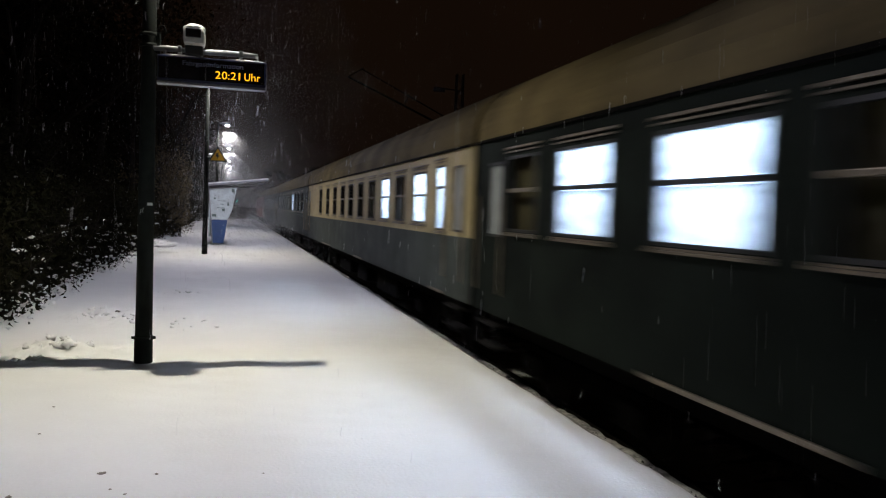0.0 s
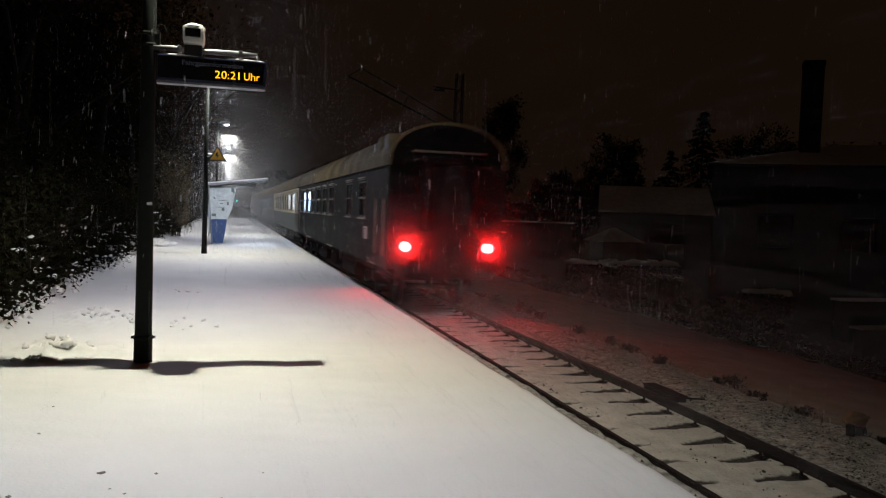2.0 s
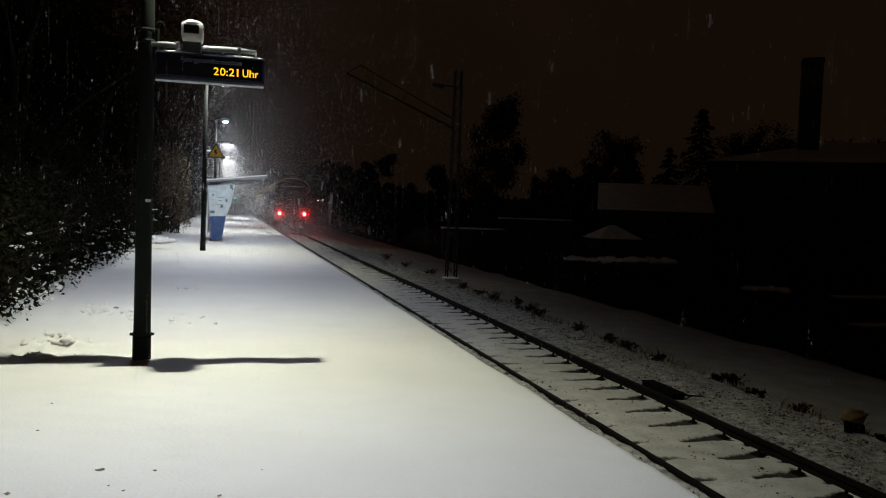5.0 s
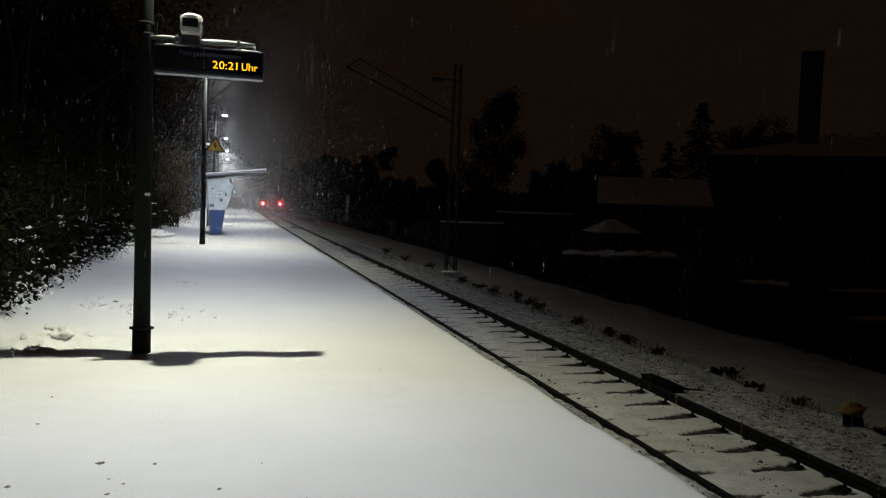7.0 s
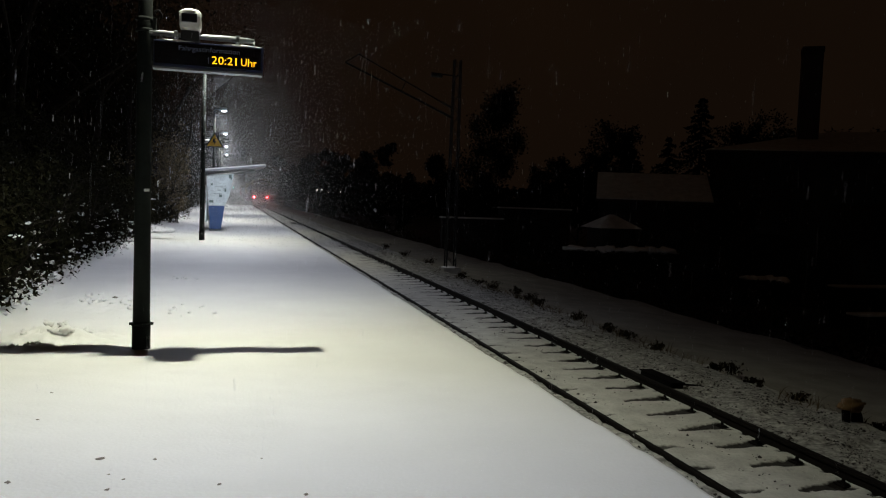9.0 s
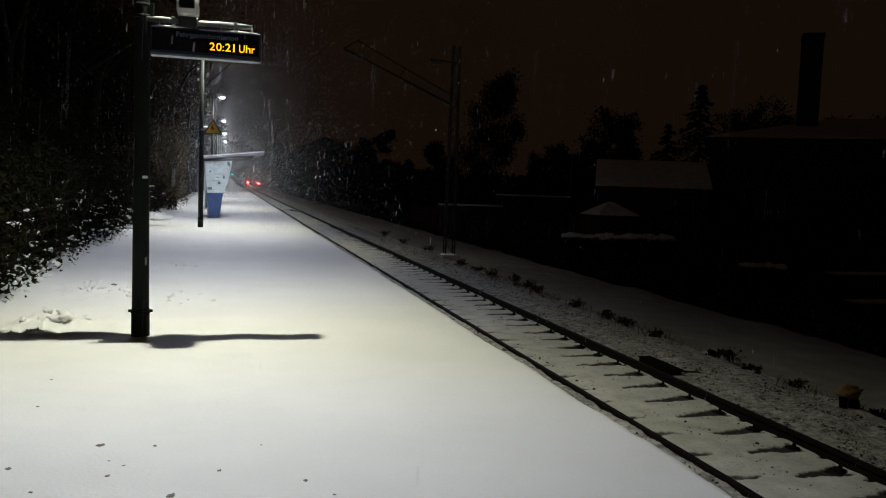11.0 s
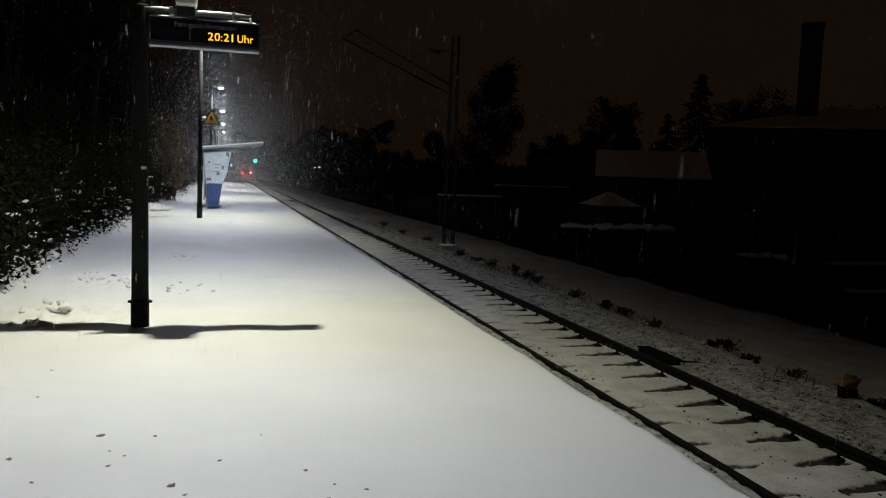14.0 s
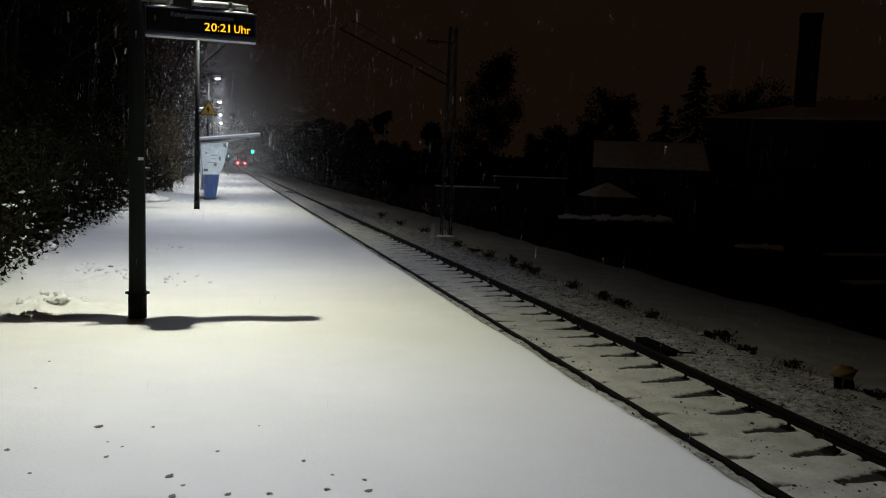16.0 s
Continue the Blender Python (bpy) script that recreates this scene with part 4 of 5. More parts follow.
for k, (y, x, h) in enumerate(((6.5, -4.9, 3.2), (10.5, -5.0, 3.6), (14.5, -5.1, 3.3), (18.5, -5.1, 3.7), (23, -5.2, 3.5), (28, -5.2, 3.8), (34, -5.3, 3.6))):
    shrub(x, y, 2.2, 3.4, h, 300 + k, 5200, snow=25)
for k, (x, y, h) in enumerate(((-2.95, 44.5, 4.6), (-3.0, 49.5, 4.2))):
    shrub(x, y, 1.6, 2.6, h, 400 + k, 4000, True, 0)


def tree(x, y, z, h, seed, spread=0.35, leaves=2600, leaf=LEAF_BROWN, label="bare-looking tall dark tree with sparse withered leaves", size=0.10, group="trees of the wood", squash=1.0):
    """A tapered trunk, three orders of limbs, and loose clumps of leaves and twigs with gaps."""
    r = np.random.RandomState(seed)
    e = thing("tree", pose(x, y, z), label, "tree", group)
    bm = bmesh.new()
    tips = []

    def grow(p, dirn, length, rad, depth):
        n = 3 if depth == 0 else 2
        for s in range(n):
            dirn = (dirn + Vector((r.normal(), r.normal(), r.normal() * 0.5)) * 0.13).normalized()
            q = p + dirn * length / n
            tube(bm, p, q, rad, rad * 0.78, 8 if depth == 0 else 5 if depth == 1 else 4, False)
            p, rad = q, rad * 0.78
            if depth < 3:
                for _ in range(2 if depth == 0 else 2):
                    a = r.uniform(0, 6.28)
                    side = Vector((math.cos(a), math.sin(a), r.uniform(0.1, 0.7))).normalized()
                    grow(p, (dirn * 0.35 + side).normalized(), length * r.uniform(0.38, 0.62), rad * 0.55, depth + 1)
            else:
                tips.append(p[:])
        tips.append(p[:])

    grow(Vector((0, 0, -0.2)), Vector((0, 0, 1)), h * 0.82, h * 0.017, 0)
    for v in bm.verts:
        v.co.x, v.co.y = v.co.x * squash, v.co.y * squash
    part("trunk", bm, BARK, e)
    t = np.array(tips) * (squash, squash, 1)
    pts = t[r.randint(0, len(t), leaves)] + r.normal(size=(leaves, 3)) * (h * 0.03)
    pts[:, 2] = np.clip(pts[:, 2], 0.4, None)
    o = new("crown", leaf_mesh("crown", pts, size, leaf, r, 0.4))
    o.parent = e
    return e


def fir(x, y, z, h, w, seed):
    r = np.random.RandomState(seed)
    e = thing("fir_tree", pose(x, y, z), "dark pointed fir tree against the night sky", "fir tree", "far trees")
    bm = bmesh.new()
    tube(bm, (0, 0, -0.2), (0, 0, h * 0.97), h * 0.02, 0.02, 7, False)
    part("trunk", bm, BARK, e)
    pts = []
    lv = int(h * 2.4)
    for a in range(lv):
        t = a / lv
        rr = w * (1 - t) ** 0.85 * r.uniform(0.8, 1.15) + 0.08
        for b in range(int(7 + 9 * (1 - t))):
            an, l = r.uniform(0, 6.28), rr * r.uniform(0.6, 1.1)
            for s in np.linspace(0.15, 1, 9):
                pts.append((math.cos(an) * l * s, math.sin(an) * l * s, h * (0.06 + 0.94 * t) - 0.35 * l * s + r.normal() * 0.05))
    pts = np.array(pts)
    o = new("needles", leaf_mesh("needles", pts, 0.42, NEEDLE, r, 0.4, 0.5))
    o.parent = e


for k, (x, y, h) in enumerate(((-6.0, 8.0, 10), (-7.4, 12.5, 12), (-6.3, 17.0, 11), (-7.8, 22, 13), (-6.4, 27, 11), (-7.6, 33, 13), (-6.0, 40, 12), (-5.4, 48, 11), (-5.6, 57, 12), (-5.2, 67, 12), (-5.0, 78, 12), (-5.2, 90, 13))):
    tree(x, y, 0.05, h, 500 + k, leaves=5200 if y < 45 else 2600, size=0.13)
for k in range(16):
    tree(-11 - (k % 3) * 2.5, 8 + k * 6.5, 0.4, 14 + k % 4, 600 + k, leaves=4200, size=0.26, leaf=LEAF)
for k, (x, y, h) in enumerate(((0.5, 300, 16), (-8, 280, 17), (12, 320, 15), (-16, 260, 16), (22, 330, 14), (30, 300, 13), (-4, 340, 18))):
    tree(x, y, -1, h, 640 + k, leaves=2600, size=0.8, leaf=NEEDLE, group="far trees", label="distant dark tree at the end of the line")

wp = []
while len(wp) < 60000:
    x, y, z = -8.5 - 9 * rs.uniform(), 2 + 110 * rs.uniform(), 15 * rs.uniform() ** 1.2
    if noise.noise(Vector((x * 0.35, y * 0.3, z * 0.35))) > -0.18:
        wp.append((x, y, z))
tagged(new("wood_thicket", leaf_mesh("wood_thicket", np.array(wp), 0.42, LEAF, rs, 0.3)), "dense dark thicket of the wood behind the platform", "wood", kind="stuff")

# far side: trees and firs behind the gardens
tree(20.5, 60, -3.2, 11.2, 700, leaves=11000, size=0.22, leaf=NEEDLE, label="broad dark tree against the night sky", group="far trees", squash=0.38)
tree(18.2, 62, -3.2, 4.8, 701, leaves=5200, size=0.22, leaf=NEEDLE, label="broad dark tree against the night sky", group="far trees", squash=0.5)
fir(38.8, 60, -3.2, 14.6, 5.6, 710)
fir(36.4, 61, -3.2, 11.2, 4.2, 711)
fir(33.2, 62, -3.2, 11.4, 3.4, 712)
for k, (x, y, h, s) in enumerate(((28.5, 62, 7.2, 0.24), (31.6, 63, 9.2, 0.24), (35.0, 64, 9.4, 0.24), (41.2, 63, 9.4, 0.24), (25.0, 66, 6.0, 0.24), (30.5, 70, 7.0, 0.24), (22.5, 70, 5.2, 0.24), (46.0, 66, 10.0, 0.26), (50, 58, 10.6, 0.26), (43.5, 60, 9.2, 0.26), (54, 60, 10.4, 0.26), (14.5, 75, 5.2, 0.26), (16.0, 95, 6.0, 0.3), (13.0, 110, 6.8, 0.35), (22, 100, 6.4, 0.35), (30, 110, 7.6, 0.4), (18, 140, 10, 0.6), (27, 150, 11, 0.6), (38, 140, 10, 0.5), (14, 180, 10, 0.7))):
    tree(x, y, -3.2, h, 720 + k, leaves=6200, size=s, leaf=NEEDLE, label="dark rounded tree behind the gardens", group="far trees", squash=0.75)

# the far wood that closes the view behind the gardens
fw = []
while len(fw) < 20000:
    x, y = 12 + 150 * rs.uniform(), 185 + 25 * rs.uniform()
    top = 5.2 + 2.6 * noise.noise(Vector((x * 0.11, 1.0, 7.0))) + 1.2 * noise.noise(Vector((x * 0.5, 2.0, 7.0)))
    fw.append((x, y, -3 + (top + 3) * rs.uniform() ** 0.8))
tagged(new("far_wood", leaf_mesh("far_wood", np.array(fw), 1.1, NEEDLE, rs, 0.2)), "dark wood on the horizon behind the gardens", "wood", kind="stuff")

# dark scrub on the bank below the verge
sc = []
while len(sc) < 26000:
    y = 6 + 130 * rs.uniform() ** 1.5
    x = 12.75 + abs(rs.normal()) * 1.9
    g = 0.55 + 0.75 * noise.noise(Vector((x * 0.5, y * 0.35, 3.0)))
    z0 = -1.2 - 2.3 * min(1, max(0, (x - 12.5) / 4))
    sc.append((x, y, z0 + abs(rs.uniform() ** 0.8) * max(0.15, g) * 1.35))
scrub = new("bank_scrub", leaf_mesh("bank_scrub", np.array(sc), 0.15, LEAF_BROWN, rs, 0.2))
tagged(scrub, "dark tangled scrub along the edge of the bank", "scrub", kind="stuff")


# ---- buildings across the track ----
def wall_with_windows(e, x0, x1, y, z0, z1, wins, thick, material, axis="x"):
    """One wall in slabs round its openings, with a frame and pane in each opening."""
    bm = bmesh.new()
    us = sorted({x0, x1, *[w[0] for w in wins], *[w[1] for w in wins]})
    zs = sorted({z0, z1, *[w[2] for w in wins], *[w[3] for w in wins]})
    is_open = lambda u, z: any(w[0] < u < w[1] and w[2] < z < w[3] for w in wins)
    holed(bm, us, zs, is_open, lambda u, z, s: (u, y + thick * s, z) if axis == "x" else (y + thick * s, u, z))
    part("wall", bm, material, e)
    for a, b, c, d in wins:
        bm = bmesh.new()
        if axis == "x":
            for p in ((a, a + 0.08, c, d), (b - 0.08, b, c, d), (a + 0.08, b - 0.08, c, c + 0.08), (a + 0.08, b - 0.08, d - 0.08, d)):
                box(bm, p[0], p[1], y + 0.08, y + 0.16, p[2], p[3])
        else:
            for p in ((a, a + 0.08, c, d), (b - 0.08, b, c, d), (a + 0.08, b - 0.08, c, c + 0.08), (a + 0.08, b - 0.08, d - 0.08, d)):
                box(bm, y + 0.08, y + 0.16, p[0], p[1], p[2], p[3])
        f = part("window", bm, RENDER_DARK, e)
        bm = bmesh.new()
        if axis == "x":
            box(bm, a + 0.08, b - 0.08, y + 0.11, y + 0.13, c + 0.08, d - 0.08)
        else:
            box(bm, y + 0.11, y + 0.13, a + 0.08, b - 0.08, c + 0.08, d - 0.08)
        part("pane", bm, DARK_GLASS, f, "unlit dark pane")


works = thing("workshop_building", pose(26.6, 40.0, 0, 0, 0, -33.6), "long dark low-pitched workshop building with snow on the roof", "building")
wall_with_windows(works, 0, 34, 0, -3.6, 5.0, [(2.5 + 4.2 * k, 4.5 + 4.2 * k, 0.4, 2.4) for k in range(7)], 0.3, RENDER_DARK)
wall_with_windows(works, 0.31, 13.69, 0, -3.6, 5.0, [(3, 5, 0.4, 2.4), (9, 11, 0.4, 2.4)], 0.3, RENDER_DARK, "y")
wall_with_windows(works, 0.31, 13.69, 33.7, -3.6, 5.0, [], 0.3, RENDER_DARK, "y")
wall_with_windows(works, 0, 34, 13.7, -3.6, 5.0, [], 0.3, RENDER_DARK)


def hip(e, name, x0, x1, y0, y1, z, rise, inset, thick, material, label):
    """A hipped roof sheet with thickness."""
    bm = bmesh.new()
    ym = (y0 + y1) / 2
    rings = []
    for dz in (0, thick):
        rings.append([bm.verts.new(q) for q in ((x0, y0, z + dz), (x1, y0, z + dz), (x1, y1, z + dz), (x0, y1, z + dz), (x0 + inset, ym, z + rise + dz), (x1 - inset, ym, z + rise + dz))])
    for k, v in enumerate(rings):
        for f in ((0, 1, 5, 4), (1, 2, 5), (2, 3, 4, 5), (3, 0, 4)):
            f = f if k else f[::-1]
            bm.faces.new([v[q] for q in f])
    for a in range(4):
        q = (a + 1) % 4
        bm.faces.new((rings[0][a], rings[0][q], rings[1][q], rings[1][a]))
    part(name, bm, material, e, label)


hip(works, "roof", -0.3, 34.3, -0.4, 14.4, 5.003, 1.7, 7.4, 0.12, BRICK_DARK, "dark roof")
hip(works, "roof_snow", -0.28, 34.28, -0.38, 14.38, 5.135, 1.7, 7.4, 0.05, SNOW_THIN, "thin snow on the roof")
stack = thing("brick_chimney", pose(33.5, 40.6, 0, 0, 0, -33.6), "tall square dark brick chimney rising above the roof", "chimney")
bm = bmesh.new()
box(bm, -0.56, 0.56, -0.56, 0.56, 4.6, 11.25, 0.03)
part("shaft", bm, BRICK_DARK, stack)
bm = bmesh.new()
box(bm, -0.60, 0.60, -0.60, 0.60, 11.25, 11.6, 0.03)
part("crown", bm, BRICK_DARK, stack)

shed = thing("long_shed", pose(19.7, 40.0, 0, 0, 0, -26.2), "low shed with a snow-covered pitched roof", "shed")
wall_with_windows(shed, 0, 5.9, 0, -3.6, 2.1, [(1.0, 2.0, -0.6, 0.6), (3.6, 4.6, -0.6, 0.6)], 0.2, RENDER_DARK)
wall_with_windows(shed, 0.21, 5.79, 0, -3.6, 2.1, [], 0.2, RENDER_DARK, "y")
wall_with_windows(shed, 0.21, 5.79, 5.7, -3.6, 2.1, [], 0.2, RENDER_DARK, "y")
wall_with_windows(shed, 0, 5.9, 5.8, -3.6, 2.1, [], 0.2, RENDER_DARK)
for gx0 in (0.0, 5.7):
    bm = bmesh.new()
    prism(bm, [(0.0, 2.103), (6.0, 2.103), (3.0, 3.45)], 0, gx0, gx0 + 0.2)
    part("gable", bm, RENDER_DARK, shed)
bm = bmesh.new()
prism(bm, [(-0.3, 2.0), (3.0, 3.5), (6.3, 2.0), (6.3, 2.12), (3.0, 3.62), (-0.3, 2.12)], 0, -0.15, 6.05)
part("roof", bm, BRICK_DARK, shed, "dark roof")
bm = bmesh.new()
prism(bm, [(-0.28, 2.13), (3.0, 3.63), (6.28, 2.13), (6.28, 2.19), (3.0, 3.71), (-0.28, 2.19)], 0, -0.13, 6.03)
part("roof_snow", bm, SNOW_THIN, shed, "thin snow on the roof")

hut = thing("garden_hut", pose(19.5, 38.0, 0), "small garden hut with a snowy hipped roof", "hut")
bm = bmesh.new()
box(bm, -0.95, 0.95, -0.8, 0.8, -3.6, 0.62)
part("wall", bm, RENDER_DARK, hut)
bm = bmesh.new()
v = [bm.verts.new(c) for c in ((-1.25, -1.1, 0.6), (1.25, -1.1, 0.6), (1.25, 1.1, 0.6), (-1.25, 1.1, 0.6), (-0.15, 0, 1.3), (0.15, 0, 1.3))]
for f in ((0, 1, 5, 4), (1, 2, 5), (2, 3, 4, 5), (3, 0, 4), (3, 2, 1, 0)):
    bm.faces.new([v[i] for i in f])
part("roof_snow", bm, SNOW_THIN, hut, "snow-covered roof")
for x0, x1, y, z0 in ((17.4, 25.4, 38.6, -0.65), (13.0, 17.0, 48.0, 0.6), (18.2, 23.5, 52.0, 1.3), (27, 34, 30, -1.6), (24.5, 31, 26, -2.3)):
    w = thing("garden_wall", pose(0, 0, 0), "low dark garden wall capped with snow", "wall", "garden walls")
    bm = bmesh.new()
    box(bm, x0, x1, y, y + 0.5, -3.6, z0, 0.02)
    part("masonry", bm, RENDER_DARK, w)
    bm = bmesh.new()
    box(bm, x0 - 0.05, x1 + 0.05, y - 0.1, y + 0.7, z0 + 0.003, z0 + 0.09, 0.03)
    part("snow_cap", bm, SNOW_THIN, w, "snow on the coping")


def snow_ledge(x, y, z, length, seed, turn=0.0):
    """An uneven ridge of snow lying on a hedge top."""
    r = np.random.RandomState(seed)
    e = thing("garden_hedge", pose(x, y, z, 0, 0, turn), "low dark garden hedge with snow lying along its top", "hedge", "garden hedges")
    pts = np.stack([r.uniform(0, length, 2600), r.normal(0, 0.35, 2600), -np.abs(r.normal(0, 0.5, 2600)) - 0.03], 1)
    new("foliage", leaf_mesh("foliage", pts, 0.16, LEAF, r, 0.3)).parent = e
    bm = bmesh.new()
    tube(bm, (0.2, 0, -0.3), (length - 0.2, 0, -0.3), 0.05, 0.05, 6)
    part("branch", bm, BARK, e)
    for k in range(int(length)):
        bm = bmesh.new()
        tube(bm, (k + 0.5, 0, -3.4 - z), (k + 0.5, 0, -0.36), 0.05, 0.04, 6)
        part("stem", bm, BARK, e)
    bm = bmesh.new()
    a = 0.0
    while a < length - 0.3:
        w = r.uniform(0.35, 0.9)
        lump(bm, (a + w * 0.5, r.normal() * 0.06, 0.02 - 0.05 * math.sin(a * 1.3)), w * 0.75, 0.42, r.uniform(0.08, 0.2), 10, 0.6)
        a += w * r.uniform(0.8, 1.1)
    tagged(part("snow_ridge", bm, SNOW, e), "uneven ridge of snow")


snow_ledge(16.1, 36.0, -0.42, 5.6, 91, -12)
snow_ledge(22.6, 31.0, -1.3, 2.0, 92, -20)


# ---- the train ----
HALF, SILL, GUTTER, TOP = 1.41, 1.0, 3.38, 4.42
WIN0, WIN1, BAR = 2.14, 3.10, 2.66


def roof_outline(half, base, top, n=18, shrink=0.0):
    pts = []
    for a in range(n + 1):
        t = math.pi * a / n
        x = (half - shrink) * math.cos(t)
        z = base + (top - base - shrink) * math.sin(t) ** 0.8
        pts.append((x, z))
    return pts


def bogie(e, y):
    bm = bmesh.new()
    for sx in (-1, 1):
        box(bm, sx * 1.02 - 0.06, sx * 1.02 + 0.06, y - 1.75, y + 1.75, 0.46, 0.70, 0.03)
        for yy in (-1.25, 1.25):
            box(bm, sx * 1.05 - 0.10, sx * 1.05 + 0.10, y + yy - 0.2, y + yy + 0.2, 0.32, 0.62, 0.03)
            tube(bm, (sx * 1.05, y + yy - 0.34, 0.4), (sx * 1.05, y + yy - 0.34, 0.8), 0.08, 0.08, 8)
            tube(bm, (sx * 1.05, y + yy + 0.34, 0.4), (sx * 1.05, y + yy + 0.34, 0.8), 0.08, 0.08, 8)
    box(bm, -0.98, 0.98, y - 0.25, y + 0.25, 0.5, 0.86)
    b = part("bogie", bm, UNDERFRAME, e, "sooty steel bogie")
    for yy in (-1.25, 1.25):
        bm = bmesh.new()
        for sx in (-1, 1):
            tube(bm, (sx * 0.68, y + yy, 0.46), (sx * 0.82, y + yy, 0.46), 0.46, 0.46, 28)
        tube(bm, (-0.7, y + yy, 0.46), (0.7, y + yy, 0.46), 0.08, 0.08, 10)
        part("wheelset", bm, RAIL_STEEL, b)


def side_wall(e, name, x0, x1, L, z0, z1, wins, material):
    """Body side in slabs round its window openings: (middle, width, low, high)."""
    bm = bmesh.new()
    ys = sorted({0.0, L, *[w[0] - w[1] / 2 for w in wins], *[w[0] + w[1] / 2 for w in wins]})
    zs = sorted({z0, z1, *[min(z1, max(z0, w[2])) for w in wins], *[min(z1, max(z0, w[3])) for w in wins]})
    is_open = lambda u, z: any(abs(u - w[0]) < w[1] / 2 and w[2] < z < w[3] for w in wins)
    holed(bm, ys, zs, is_open, lambda u, z, s: (x0 + (x1 - x0) * s, u, z))
    part(name, bm, material, e)


def coach(name, L, wins, paint, lower, label, lit=(), tail=False, split=None):
    """wins: (middle, width, low, high, bar). The body's origin is on the rail line at its rear end."""
    e = thing(name, pose(TRACK_X, 0, RAIL), label, "railway coach", "coaches of the train")
    w4 = [w[:4] for w in wins]
    if split:
        side_wall(e, "lower_side", -HALF, -HALF + 0.06, L, SILL, split, [w for w in w4 if w[2] < split], lower)
        side_wall(e, "upper_side", -HALF, -HALF + 0.06, L, split, GUTTER, w4, paint)
    else:
        side_wall(e, "body_side", -HALF, -HALF + 0.06, L, SILL, GUTTER, w4, paint)
    bm = bmesh.new()
    box(bm, HALF - 0.06, HALF, 0, L, SILL, GUTTER)
    part("far_side", bm, paint, e)
    bm = bmesh.new()
    box(bm, -HALF + 0.06, HALF - 0.06, 0.0, L, SILL, 1.2)
    part("floor", bm, UNDERFRAME, e)
    # roof with thickness
    bm = bmesh.new()
    o, i = roof_outline(HALF + 0.015, GUTTER + 0.003, TOP), roof_outline(HALF, GUTTER + 0.003, TOP, shrink=0.05)
    prism(bm, o + i[::-1], 1, -0.02, L + 0.02)
    part("roof", bm, COACH_ROOF, e, "dusty pale roof")
    bm = bmesh.new()
    box(bm, -HALF - 0.03, -HALF - 0.002, 0, L, GUTTER - 0.03, GUTTER + 0.005)
    part("gutter", bm, UNDERFRAME, e)
    for yy in (0.0, L - 0.05):
        bm = bmesh.new()
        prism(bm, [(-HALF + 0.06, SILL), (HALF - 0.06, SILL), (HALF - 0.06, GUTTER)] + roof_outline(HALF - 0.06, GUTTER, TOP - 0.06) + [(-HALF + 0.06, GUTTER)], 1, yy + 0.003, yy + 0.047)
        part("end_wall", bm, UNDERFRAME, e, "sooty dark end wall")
    bm = bmesh.new()
    box(bm, -0.45, 0.45, -0.06, 0.0, 1.25, 3.45)
    g = part("gangway", bm, BLACK_RUBBER, e, "black rubber gangway")
    for p, q in (((-0.52, -0.14, 1.9), (-0.52, -0.14, 3.5)), ((0.52, -0.14, 1.9), (0.52, -0.14, 3.5)), ((-0.6, -0.14, 3.55), (0.6, -0.14, 3.55))):
        bm = bmesh.new()
        tube(bm, p, q, 0.11, 0.11, 12)
        part("rubber_tube", bm, BLACK_RUBBER, g)
    for sx in (-1, 1):
        bm = bmesh.new()
        tube(bm, (sx * 0.875, -0.35, 1.05), (sx * 0.875, 0.0, 1.05), 0.07, 0.09, 10)
        tube(bm, (sx * 0.875, -0.42, 1.05), (sx * 0.875, -0.35, 1.05), 0.22, 0.22, 18)
        part("buffer", bm, UNDERFRAME, e)
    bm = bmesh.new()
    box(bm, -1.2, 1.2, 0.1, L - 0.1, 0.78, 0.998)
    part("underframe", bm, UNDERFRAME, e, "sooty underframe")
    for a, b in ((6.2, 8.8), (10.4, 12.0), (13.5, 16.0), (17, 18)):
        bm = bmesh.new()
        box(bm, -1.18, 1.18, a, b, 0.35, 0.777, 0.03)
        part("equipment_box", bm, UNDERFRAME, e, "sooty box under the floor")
    for sa, sb in ((1.4, 2.3), (9.9, 11.3), (17.3, 19.6)):
        bm = bmesh.new()
        box(bm, -HALF - 0.03, -HALF - 0.001, sa, sb, SILL + 0.002, SILL + 0.045, 0.006)
        part("step_board", bm, ALU, e, "dull metal step board")
    for yy in (0.75, L - 0.75):
        bm = bmesh.new()
        for zz in (0.55, 0.85):
            box(bm, -HALF - 0.05, -HALF + 0.2, yy - 0.35, yy + 0.35, zz, zz + 0.03)
        for dy in (-0.35, 0.32):
            box(bm, -HALF - 0.01, -HALF + 0.01, yy + dy, yy + dy + 0.03, 0.55, 1.0)
        part("door_step", bm, MAST_STEEL, e)
        for dy in (-0.52, 0.52):
            bm = bmesh.new()
            tube(bm, (-HALF - 0.05, yy + dy, 1.3), (-HALF - 0.05, yy + dy, 2.6), 0.016, 0.016, 6)
            part("grab_rail", bm, ALU, e, "metal grab rail")
        bm = bmesh.new()
        for dy in (-0.44, 0.43):
            box(bm, -HALF - 0.004, -HALF - 0.001, yy + dy, yy + dy + 0.012, 1.1, 3.25)
        part("door_joint", bm, BLACK_RUBBER, e)
    bogie(e, 3.0)
    bogie(e, L - 3.0)
    for j, (m, w, z0, z1, bar) in enumerate(wins):
        bright = j in lit
        bm = bmesh.new()
